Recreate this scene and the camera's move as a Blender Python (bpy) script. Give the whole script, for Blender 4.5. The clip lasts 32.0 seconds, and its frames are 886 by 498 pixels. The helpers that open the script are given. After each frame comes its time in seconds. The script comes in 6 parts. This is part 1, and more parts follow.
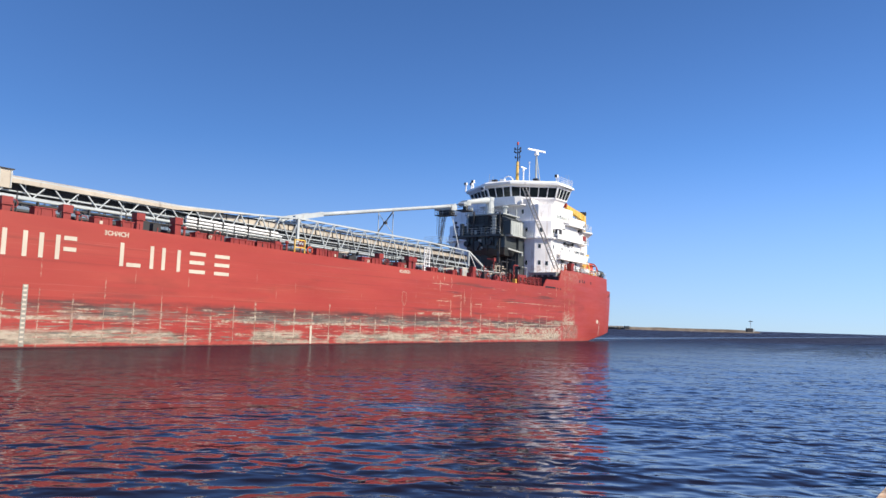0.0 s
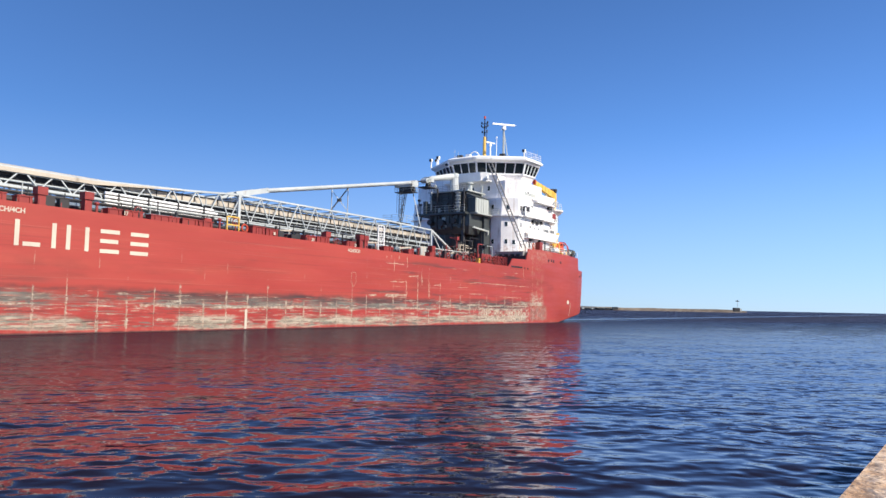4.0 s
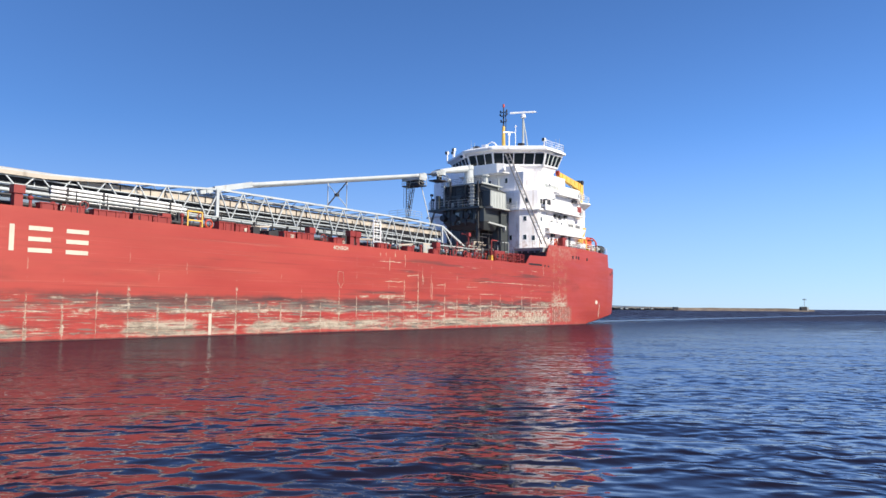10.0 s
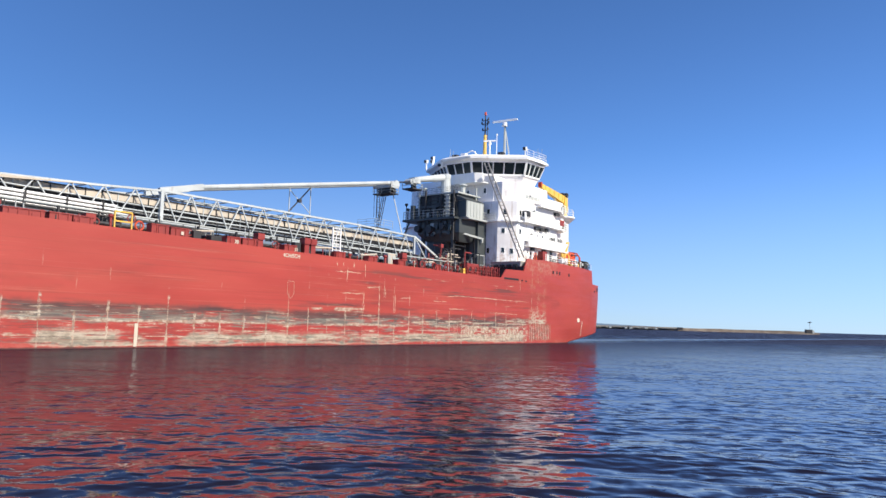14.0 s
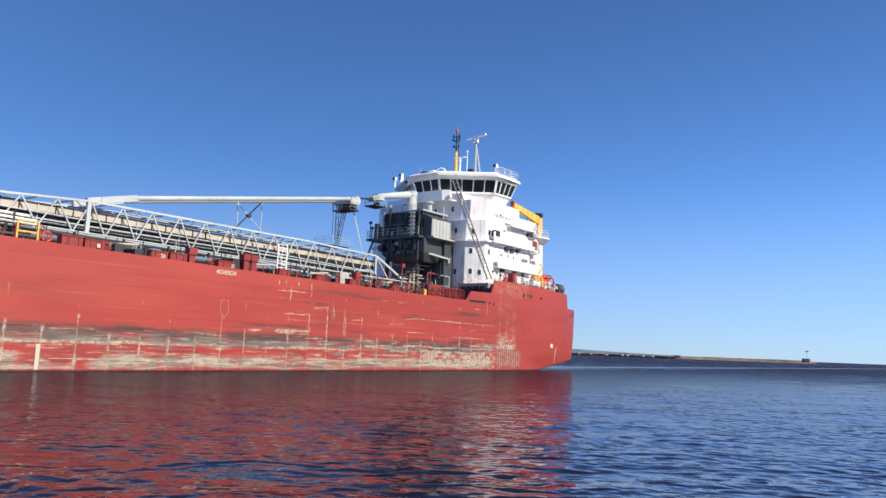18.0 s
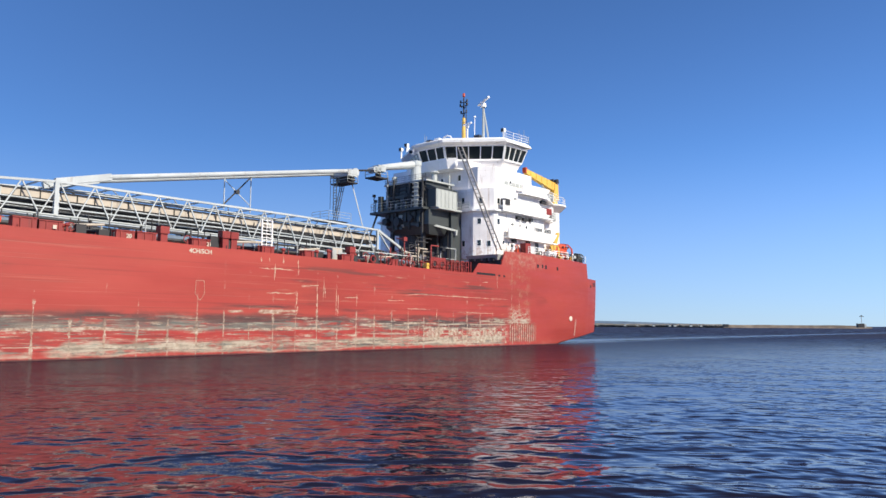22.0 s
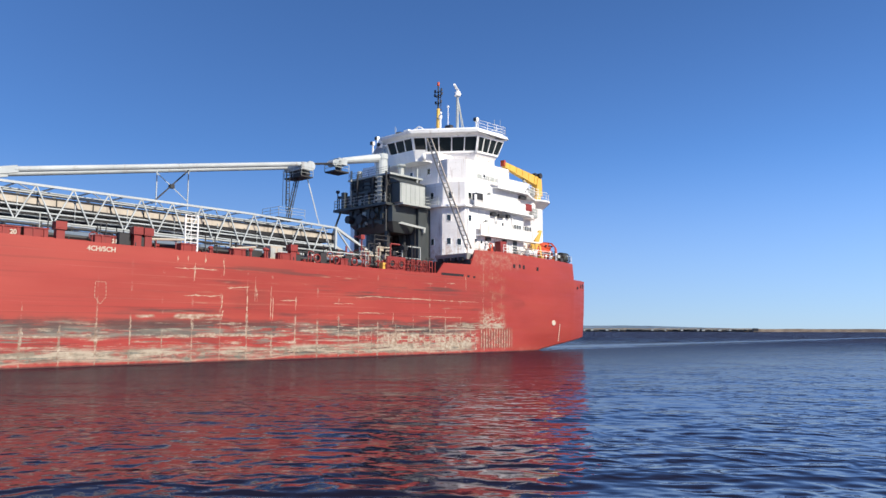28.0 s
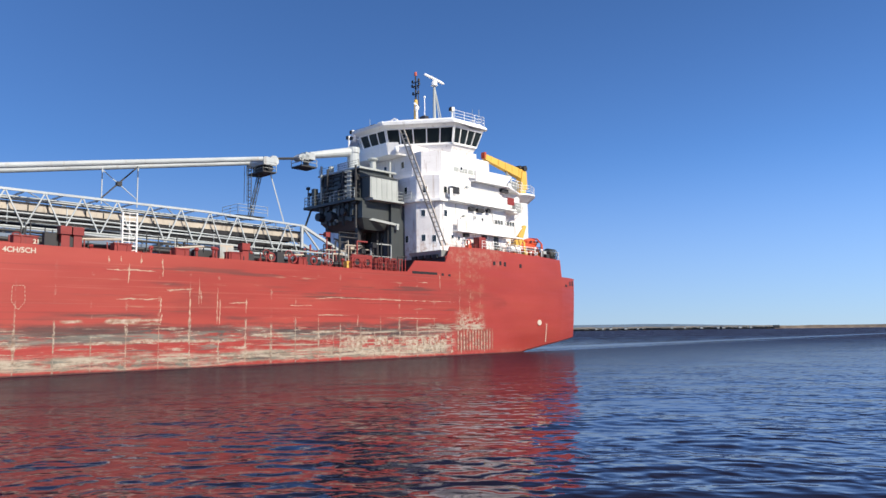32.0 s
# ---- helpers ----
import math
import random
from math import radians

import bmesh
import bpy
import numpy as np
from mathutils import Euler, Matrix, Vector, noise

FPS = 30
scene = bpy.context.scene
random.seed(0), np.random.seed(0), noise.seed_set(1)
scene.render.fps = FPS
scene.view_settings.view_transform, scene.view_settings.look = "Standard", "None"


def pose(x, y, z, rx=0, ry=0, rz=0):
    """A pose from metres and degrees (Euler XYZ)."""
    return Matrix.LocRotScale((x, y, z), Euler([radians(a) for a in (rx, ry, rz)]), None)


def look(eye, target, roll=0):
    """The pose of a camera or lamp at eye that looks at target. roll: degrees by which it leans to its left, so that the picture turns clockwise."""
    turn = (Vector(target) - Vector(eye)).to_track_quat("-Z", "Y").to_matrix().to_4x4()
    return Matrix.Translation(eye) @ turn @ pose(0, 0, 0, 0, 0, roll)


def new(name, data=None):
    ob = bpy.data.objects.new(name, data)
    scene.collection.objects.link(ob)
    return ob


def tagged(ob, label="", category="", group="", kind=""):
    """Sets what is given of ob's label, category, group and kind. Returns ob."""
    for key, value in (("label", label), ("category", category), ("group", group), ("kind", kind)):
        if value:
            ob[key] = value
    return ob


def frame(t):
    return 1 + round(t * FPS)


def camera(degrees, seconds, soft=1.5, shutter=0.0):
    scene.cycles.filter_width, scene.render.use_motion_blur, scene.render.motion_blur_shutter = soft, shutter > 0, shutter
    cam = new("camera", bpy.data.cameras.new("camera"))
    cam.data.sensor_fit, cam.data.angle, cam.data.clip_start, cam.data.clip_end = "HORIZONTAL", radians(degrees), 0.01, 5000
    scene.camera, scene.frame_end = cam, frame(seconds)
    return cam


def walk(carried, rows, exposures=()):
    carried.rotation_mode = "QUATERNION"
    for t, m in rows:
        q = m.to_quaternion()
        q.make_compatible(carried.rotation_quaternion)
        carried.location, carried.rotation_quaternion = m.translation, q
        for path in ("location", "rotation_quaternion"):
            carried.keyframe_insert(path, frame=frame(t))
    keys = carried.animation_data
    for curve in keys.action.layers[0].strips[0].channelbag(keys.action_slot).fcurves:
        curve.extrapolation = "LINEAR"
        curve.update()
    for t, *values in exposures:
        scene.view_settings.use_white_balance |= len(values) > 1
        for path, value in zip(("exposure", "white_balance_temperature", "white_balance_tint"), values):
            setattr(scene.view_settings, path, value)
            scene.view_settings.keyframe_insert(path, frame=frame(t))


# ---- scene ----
# ---- camera: a hand-held phone on the dock, standing in one place ----
EYE = (0.0, 0.0, 2.49)
# seconds, turn to the left, look up, lean to the right, in degrees
CAMERA_ROWS = [
    (0.0, 0.00, 5.57, -1.70), (0.5, -0.20, 5.28, -1.95), (1.0, -0.20, 5.19, -1.94), (1.5, -0.34, 4.95, -2.05),
    (2.0, -0.59, 4.67, -2.25), (2.5, -0.90, 4.84, -1.97), (3.0, -0.92, 4.89, -1.69), (3.5, -1.07, 4.73, -1.26),
    (5.5, 0.32, 2.95, -0.30), (6.0, 0.94, 3.65, 0.03), (6.5, 1.35, 4.00, -0.17), (7.0, 1.83, 4.14, -0.33),
    (7.5, 2.20, 3.92, -0.29), (8.0, 2.25, 3.77, -0.23), (8.5, 2.41, 4.00, -0.37), (9.0, 2.71, 4.24, -0.38),
    (9.5, 3.04, 4.25, -0.43), (10.0, 3.37, 4.38, -0.50), (10.5, 3.79, 4.37, -0.54), (11.0, 4.09, 4.19, -0.54),
    (11.5, 4.23, 4.22, -0.51), (12.0, 4.37, 4.25, -0.54), (12.5, 4.42, 4.33, -0.61), (13.0, 4.43, 4.45, -0.78),
    (13.5, 4.19, 4.71, -1.02), (14.0, 3.76, 5.57, -1.64), (14.5, 3.75, 6.22, -1.63), (16.5, 3.43, 7.65, -2.39),
    (17.0, 3.37, 7.66, -2.50), (17.5, 3.38, 7.62, -2.32), (18.0, 3.61, 7.53, -2.16), (18.5, 3.85, 7.53, -1.95),
    (19.0, 4.65, 7.06, -1.00), (19.5, 5.65, 6.56, -0.48), (20.0, 6.05, 6.32, -0.46), (20.5, 6.59, 6.06, -0.34),
    (21.0, 6.54, 5.80, -0.40), (21.5, 6.27, 5.81, -0.32), (22.0, 6.76, 5.72, -0.35), (22.5, 7.19, 5.47, -0.39),
    (23.0, 7.61, 5.50, -0.41), (23.5, 7.71, 5.43, -0.45), (24.0, 7.66, 5.53, -0.51), (24.5, 7.69, 5.65, -0.65),
    (25.0, 7.77, 5.76, -0.82), (25.5, 7.85, 5.82, -0.90), (26.0, 7.88, 5.91, -0.89), (26.5, 8.00, 6.16, -0.65),
    (28.5, 8.93, 6.04, -0.04), (29.0, 9.22, 5.87, -0.09), (29.5, 9.35, 5.73, 0.01), (30.0, 9.54, 5.70, 0.12),
    (30.5, 9.75, 5.75, 0.23), (31.0, 9.89, 5.77, 0.43), (31.5, 9.97, 6.04, 0.71), (32.0, 9.97, 6.24, 0.75),
]

# seconds, place of the stern's centre on the water, heading of the bow in degrees
SHIP_ROWS = [
    (0.0, 22.849, 141.118, -124.725), (4.0, 18.817, 136.158, -124.519), (8.0, 14.838, 131.180, -124.337),
    (12.0, 10.912, 126.185, -124.179), (16.0, 7.037, 121.172, -124.043), (20.0, 3.216, 116.142, -123.932),
    (24.0, -0.553, 111.096, -123.844), (28.0, -4.270, 106.033, -123.779), (32.0, -7.934, 100.954, -123.738),
]


def camera_pose(turn, up, lean):
    a, b = radians(turn), radians(up)
    way = Vector((-math.sin(a) * math.cos(b), math.cos(a) * math.cos(b), math.sin(b)))
    return look(EYE, Vector(EYE) + way, -lean)


cam = camera(61.48, 32.0)
walk(cam, [(t, camera_pose(a, b, c)) for t, a, b, c in CAMERA_ROWS],
     exposures=[(0.0, 0.41), (6.0, 0.53), (12.0, 0.54), (14.0, 0.50), (17.0, 0.37), (20.0, 0.40), (26.0, 0.37), (32.0, 0.31)])

# ---- light: clear afternoon, sun abeam of the ship and a little aft ----
SUN_EL, SUN_AZ = 38.0, 121.0  # degrees; azimuth clockwise from +y
world = bpy.data.worlds.new("sky")
scene.world = world
world.use_nodes = True
wt = world.node_tree
sky = wt.nodes.new("ShaderNodeTexSky")
sky.sky_type, sky.sun_disc = "NISHITA", False
sky.sun_elevation, sky.sun_rotation = radians(SUN_EL), radians(-SUN_AZ)
sky.air_density, sky.dust_density, sky.ozone_density = 0.65, 0.05, 3.2
wt.nodes["Background"].inputs[1].default_value = 0.104
rich = wt.nodes.new("ShaderNodeHueSaturation")
rich.inputs["Saturation"].default_value = 1.01
tint = wt.nodes.new("ShaderNodeMix")
tint.data_type, tint.blend_type = "RGBA", "MULTIPLY"
tint.inputs[0].default_value = 1.0
tint.inputs[7].default_value = (0.67, 0.93, 1.22, 1.0)
wt.links.new(sky.outputs[0], tint.inputs[6])
wt.links.new(tint.outputs[2], rich.inputs["Color"])
# pale haze low over the lake
way = wt.nodes.new("ShaderNodeTexCoord")
part_xyz = wt.nodes.new("ShaderNodeSeparateXYZ")
low = wt.nodes.new("ShaderNodeMapRange")
low.interpolation_type = "SMOOTHSTEP"
low.inputs[1].default_value, low.inputs[2].default_value = 0.24, -0.02
low.inputs[3].default_value, low.inputs[4].default_value = 0.0, 0.62
haze = wt.nodes.new("ShaderNodeMix")
haze.data_type = "RGBA"
haze.inputs[7].default_value = (2.75, 3.2, 4.5, 1.0)
wt.links.new(way.outputs["Generated"], part_xyz.inputs[0])
wt.links.new(part_xyz.outputs[2], low.inputs[0])
wt.links.new(low.outputs[0], haze.inputs[0])
wt.links.new(rich.outputs[0], haze.inputs[6])
wt.links.new(haze.outputs[2], wt.nodes["Background"].inputs[0])

sun = new("sun", bpy.data.lights.new("sun", "SUN"))
sun.data.energy, sun.data.angle, sun.data.color = 5.0, radians(0.53), (1.0, 0.92, 0.79)
_az, _el = radians(SUN_AZ), radians(SUN_EL)
sun.matrix_world = look((math.sin(_az) * math.cos(_el) * 300, math.cos(_az) * math.cos(_el) * 300, math.sin(_el) * 300), (0, 0, 0))


# ---- materials ----
class Net:
    """Short hand for a node material."""

    def __init__(self, name):
        self.mat = bpy.data.materials.new(name)
        self.mat.use_nodes = True
        self.tree = self.mat.node_tree
        self.bsdf = self.tree.nodes["Principled BSDF"]

    def link(self, socket, value):
        if isinstance(value, bpy.types.NodeSocket):
            self.tree.links.new(value, socket)
        elif isinstance(value, (tuple, list)) and len(value) == 3 and socket.type == "RGBA":
            socket.default_value = (*value, 1.0)
        else:
            socket.default_value = value

    def node(self, kind, out=0, **given):
        n = self.tree.nodes.new(kind)
        for key, value in given.items():
            if key.startswith("in"):
                self.link(n.inputs[int(key[2:])], value)
        return n, n.outputs[out]

    def math(self, op, a, b=0.0, clamp=False):
        n, o = self.node("ShaderNodeMath", in0=a, in1=b)
        n.operation, n.use_clamp = op, clamp
        return o

    def madd(self, a, b, c):
        n, o = self.node("ShaderNodeMath", in0=a, in1=b, in2=c)
        n.operation = "MULTIPLY_ADD"
        return o

    def step(self, v, lo, hi, a=0.0, b=1.0):
        n, o = self.node("ShaderNodeMapRange", in0=v, in1=lo, in2=hi, in3=a, in4=b)
        n.interpolation_type = "SMOOTHSTEP"
        return o

    def place(self, which="Object"):
        if which == "World":
            return self.node("ShaderNodeNewGeometry")[1]
        return self.node("ShaderNodeTexCoord")[0].outputs[which]

    def scaled(self, at, x, y, z):
        n, o = self.node("ShaderNodeVectorMath", in0=at, in1=(x, y, z))
        n.operation = "MULTIPLY"
        return o

    def madd3(self, at, by, plus):
        n, o = self.node("ShaderNodeVectorMath", in0=at, in1=by, in2=plus)
        n.operation = "MULTIPLY_ADD"
        return o

    def noise(self, at, scale, detail=4.0, rough=0.55, warp=0.0):
        return self.node("ShaderNodeTexNoise", in0=at, in2=scale, in3=detail, in4=rough, in8=warp)[1]

    def xyz(self, at):
        return self.node("ShaderNodeSeparateXYZ", in0=at)[0].outputs

    def mix(self, f, a, b, how="MIX"):
        n = self.tree.nodes.new("ShaderNodeMix")
        n.data_type, n.blend_type = "RGBA", how
        self.link(n.inputs[0], f)
        self.link(n.inputs[6], a)
        self.link(n.inputs[7], b)
        return n.outputs[2]

    def bump(self, height, strength, distance):
        n, o = self.node("ShaderNodeBump", in0=strength, in1=distance, in3=height)
        n.inputs["Height"].default_value = 0
        self.tree.links.new(height, n.inputs["Height"])
        n.inputs["Strength"].default_value, n.inputs["Distance"].default_value = strength, distance
        self.tree.links.new(o, self.bsdf.inputs["Normal"])
        return o

    def done(self, color, rough=0.5, metal=0.0, spec=None):
        self.link(self.bsdf.inputs["Base Color"], color)
        self.link(self.bsdf.inputs["Roughness"], rough)
        self.link(self.bsdf.inputs["Metallic"], metal)
        if spec is not None:
            self.link(self.bsdf.inputs["Specular IOR Level"], spec)
        return self.mat


def paint(name, color, rough=0.5, dirt=(0.12, 0.07, 0.04), wear=0.35, metal=0.0, streaks=True, rust=None):
    """Marine paint on steel: faded patches, streaks of rust and grime, slight buckling of the plates."""
    if max(color) < 0.69:
        color = tuple(v * 0.82 for v in color)
    dirt = tuple(v * 0.82 for v in dirt)
    n = Net(name)
    at = n.place()
    fade = n.noise(at, 0.35, 5)
    c = n.mix(n.step(fade, 0.3, 0.7), tuple(v * 0.9 for v in color), tuple(min(1, v * 1.08) for v in color))
    run = n.noise(n.scaled(at, 1.6, 1.6, 0.18 if streaks else 1.6), 1.5, 5, 0.65)
    c = n.mix(n.math("MULTIPLY", n.step(run, 0.56, 0.75), wear), c, dirt)
    speck = n.noise(at, 7.0, 3)
    c = n.mix(n.math("MULTIPLY", n.step(speck, 0.64, 0.72), wear * 0.8), c, dirt)
    if rust:
        z = n.xyz(at)[2]
        runs = n.noise(n.scaled(at, 1.3, 1.3, 0.22), 1.0, 6, 0.7)
        c = n.mix(n.math("MULTIPLY", n.math("MULTIPLY", n.step(z, rust[1], rust[0]), n.step(runs, 0.42, 0.64)), 0.6), c, (0.40, 0.24, 0.16))
        blot = n.noise(at, 1.9, 6, 0.7)
        c = n.mix(n.math("MULTIPLY", n.math("MULTIPLY", n.step(z, rust[1] + 1.0, rust[0]), n.step(blot, 0.50, 0.62)), 0.6), c, (0.38, 0.21, 0.14))
        strake = n.math("ABSOLUTE", n.math("SUBTRACT", n.math("FRACT", n.math("DIVIDE", z, 1.35)), 0.5))
        c = n.mix(n.math("MULTIPLY", n.math("MULTIPLY", n.step(strake, 0.03, 0.012), n.step(fade, 0.4, 0.6)), 0.3), c, (0.45, 0.40, 0.36))
        drip = n.noise(n.scaled(at, 2.4, 2.4, 0.10), 1.0, 4, 0.6)
        c = n.mix(n.math("MULTIPLY", n.step(drip, 0.60, 0.70), 0.4), c, (0.42, 0.29, 0.20))
    n.bump(n.noise(at, 2.2, 3), 0.12, 0.05)
    return n.done(c, n.step(fade, 0.2, 0.8, rough - 0.08, rough + 0.1), metal)


def hull_paint():
    """Faded red topsides; scraped and stained along the fender band and the old waterline."""
    n = Net("hull_red_paint")
    at = n.place()
    x, y, z = n.xyz(at)

    def both(*masks):
        out = masks[0]
        for m in masks[1:]:
            out = n.math("MULTIPLY", out, m)
        return out

    def between(v, a, b, c, d):
        return both(n.step(v, a, b), n.step(v, d, c))

    def shifted(v, by, amount):
        return n.madd(n.math("SUBTRACT", by, 0.5), amount, v)

    def near(v, period, phase):
        f = n.math("FRACT", n.madd(v, 1.0 / period, 0.5 - phase / period))
        return n.math("MULTIPLY", n.math("ABSOLUTE", n.math("SUBTRACT", f, 0.5)), period)

    def field(sx, sz, detail=5, rough=0.6, seed=0.0):
        return n.noise(n.madd3(at, (sx, 0.0, sz), (seed, seed * 0.7, 0.0)), 1.0, detail, rough)

    def cell(wide, phase, tall, seed):
        """A random value for each bay between the frames and each strake."""
        a = n.math("FLOOR", n.madd(shifted(x, blot, 0.9), 1.0 / wide, -phase / wide))
        b = n.math("FLOOR", n.madd(shifted(z, blot, 0.3), 1.0 / tall, seed))
        v = n.node("ShaderNodeCombineXYZ", in0=a, in1=b, in2=seed)[1]
        return n.node("ShaderNodeTexWhiteNoise", in0=v)[1]

    big = field(0.05, 0.22)
    drag = field(0.10, 1.1, 6)
    blot = field(1.1, 1.6, 6, 0.7)
    fine = field(2.6, 3.2, 5, 0.7, 4.0)
    smear = field(0.16, 1.5, 5, 0.58)
    smear2 = field(0.26, 2.6, 5, 0.6, 3.0)
    long1 = field(0.10, 0.3, 4, 0.6, 5.0)
    long2 = field(0.13, 0.2, 4, 0.6, 9.0)
    wob = field(0.35, 0.0, 4, 0.6, 2.0)
    jit = field(0.33, 0.03, 2, 0.5, 7.0)
    streak = field(0.20, 3.4, 5, 0.58, 21.0)
    streak2 = field(0.40, 4.4, 5, 0.62, 27.0)
    cream = n.mix(n.step(fine, 0.35, 0.65), (0.34, 0.22, 0.14), (0.62, 0.55, 0.44))
    pale = n.mix(n.step(n.madd(n.math("SUBTRACT", smear2, 0.5), 1.2, blot), 0.36, 0.62), (0.27, 0.235, 0.175), (0.52, 0.45, 0.35))
    green = n.mix(n.step(smear2, 0.4, 0.6), (0.105, 0.122, 0.108), (0.22, 0.235, 0.195))
    soot = n.mix(n.step(smear2, 0.35, 0.6), (0.055, 0.034, 0.032), (0.13, 0.048, 0.040))
    c = n.mix(n.step(big, 0.3, 0.7), (0.365, 0.042, 0.028), (0.46, 0.060, 0.043))
    c = n.mix(n.math("MULTIPLY", n.step(drag, 0.45, 0.8), 0.5), c, (0.45, 0.074, 0.046))
    c = n.mix(both(between(z, 3.4, 4.2, 6.2, 7.2), n.step(long1, 0.56, 0.68), n.step(drag, 0.35, 0.6), 0.5), c, (0.24, 0.036, 0.026))
    zz = shifted(shifted(z, wob, 0.7), fine, 0.22)
    zl = shifted(shifted(shifted(z, wob, 0.35), smear, 0.9), fine, 0.3)
    side = n.step(x, 24.0, 27.0)
    aft = between(x, 24.5, 25.5, 36.0, 45.0)
    # brighter red where the band has been scrubbed
    c = n.mix(both(n.step(zz, 2.4, 1.9), n.step(x, 18.0, 22.0), n.step(blot, 0.32, 0.5), 0.85), c, n.mix(n.step(streak2, 0.4, 0.6), (0.38, 0.036, 0.028), (0.47, 0.065, 0.052)))
    worn = both(n.step(x, 24.0, 30.0), between(zz, 0.2, 0.5, 2.9, 3.4))
    c = n.mix(both(worn, n.step(field(0.45, 1.5, 6, 0.72, 71.0), 0.44, 0.62), 0.45), c, (0.24, 0.042, 0.032))
    scrub = c
    # pale patch near the water, in long pieces
    low = both(between(zl, 0.12, 0.3, 0.95, 1.35), n.step(n.madd(cell(2.3, 46.2, 9.0, 1.0), 0.10, long1), 0.46, 0.53), side)
    c = n.mix(both(low, n.step(smear2, 0.26, 0.40), n.step(fine, 0.18, 0.36), 0.95), c, pale)
    # grey-green scrape with a sooty upper edge
    bays = n.madd(cell(2.3, 46.2, 9.0, 2.0), 0.07, n.madd(n.math("SUBTRACT", streak, 0.5), 0.3, long2))
    band = both(between(zz, 1.75, 2.1, 2.65, 3.0), n.step(x, 24.0, 30.0))
    c = n.mix(both(band, n.step(bays, 0.40, 0.52), n.step(streak, 0.28, 0.46), 0.88), c, green)
    upper = both(between(shifted(zz, smear, 0.9), 2.2, 2.65, 2.95, 3.45), n.step(x, 22.0, 28.0), n.step(bays, 0.38, 0.52))
    c = n.mix(both(upper, n.step(smear, 0.32, 0.54), 0.82), c, soot)
    # rubbed smudges left by fenders, with soft ends
    for a, b, z0, z1, amount in ((55.0, 63.0, 3.66, 3.92, 0.85), (48.5, 65.4, 2.68, 3.02, 0.8), (53.0, 56.4, 5.92, 6.1, 0.7), (29.2, 35.0, 2.85, 3.45, 0.7),
                                 (27.6, 42.0, 2.05, 2.3, 0.7), (44.0, 47.2, 6.06, 6.2, 0.45), (47.0, 51.5, 3.5, 3.75, 0.6), (33.0, 46.0, 2.6, 2.9, 0.6),
                                 (66.0, 74.0, 2.75, 3.05, 0.75), (61.5, 64.5, 3.45, 3.62, 0.5), (78.0, 90.0, 2.7, 3.0, 0.7), (27.5, 31.0, 5.85, 6.05, 0.4),
                                 (99.5, 104.5, 2.97, 3.17, 0.8), (86.0, 90.0, 2.95, 3.15, 0.65), (95.0, 102.0, 3.5, 3.75, 0.35)):
        zs = shifted(shifted(z, smear2, 0.5), fine, 0.12)
        xs = shifted(x, smear, 3.0)
        rub = both(between(xs, a - 0.8, a + 2.2, b - 2.2, b + 0.8), between(zs, z0 - 0.14, z0 + 0.1, z1 - 0.1, z1 + 0.14))
        c = n.mix(both(rub, n.step(streak2, 0.28, 0.48), amount), c, soot)
    # patches of bare undercoat
    for a, b, z0, z1 in ((55.3, 58.8, 3.2, 3.52), (60.5, 61.8, 3.28, 3.42), (37.5, 42.0, 2.45, 2.6), (25.8, 30.0, 2.6, 2.85), (45.0, 48.0, 2.25, 2.45)):
        xs = shifted(x, field(0.5, 2.2, 4, 0.6, 83.0), 1.6)
        zs = shifted(z, field(0.9, 1.2, 4, 0.6, 87.0), 0.3)
        bare = both(between(xs, a - 0.2, a + 0.2, b - 0.2, b + 0.2), between(zs, z0 - 0.08, z0 + 0.05, z1 - 0.05, z1 + 0.08))
        c = n.mix(both(bare, n.step(streak2, 0.36, 0.48), 0.85), c, cream)
    zone = both(side, between(zz, 0.25, 0.45, 2.7, 3.2))
    c = n.mix(both(zone, n.step(streak, 0.54, 0.62), n.step(blot, 0.38, 0.52), 0.8), c, scrub)
    c = n.mix(both(zone, n.step(streak2, 0.55, 0.62), n.step(blot, 0.36, 0.5), 0.75), c, cream)
    c = n.mix(both(zone, n.step(field(0.28, 6.0, 6, 0.7, 33.0), 0.55, 0.62), 0.8), c, green)
    c = n.mix(both(zone, n.step(field(0.2, 7.0, 6, 0.7, 39.0), 0.57, 0.63), 0.8), c, soot)
    rim = n.step(n.math("ABSOLUTE", n.math("SUBTRACT", zl, 0.38)), 0.12, 0.03)
    c = n.mix(both(rim, n.step(streak, 0.46, 0.56), side, 0.8), c, n.mix(n.step(blot, 0.45, 0.55), green, soot))
    line = n.step(n.math("ABSOLUTE", n.math("SUBTRACT", shifted(z, wob, 0.5), 1.98)), 0.16, 0.05)
    c = n.mix(both(line, n.step(streak, 0.44, 0.54), n.step(blot, 0.36, 0.5), side, 0.8), c, cream)
    # pieces of bare primer, closely packed on the after part
    crumbs = both(aft, between(zz, 0.3, 0.45, 1.95, 2.25), n.step(n.madd(cell(0.77, 46.2, 0.42, 3.0), 0.22, n.math("MULTIPLY", field(0.8, 1.8, 6, 0.75, 12.0), 0.9)), 0.52, 0.58), n.step(fine, 0.34, 0.46))
    c = n.mix(both(crumbs, 0.9), c, cream)
    lines3 = both(n.step(near(shifted(x, fine, 0.25), 0.77, 46.2), 0.08, 0.03), aft, between(zz, 0.2, 0.4, 2.3, 3.0), n.step(field(1.0, 0.9, 5, 0.7, 15.0), 0.45, 0.54))
    c = n.mix(both(lines3, 0.8), c, n.mix(n.step(blot, 0.45, 0.55), cream, soot))
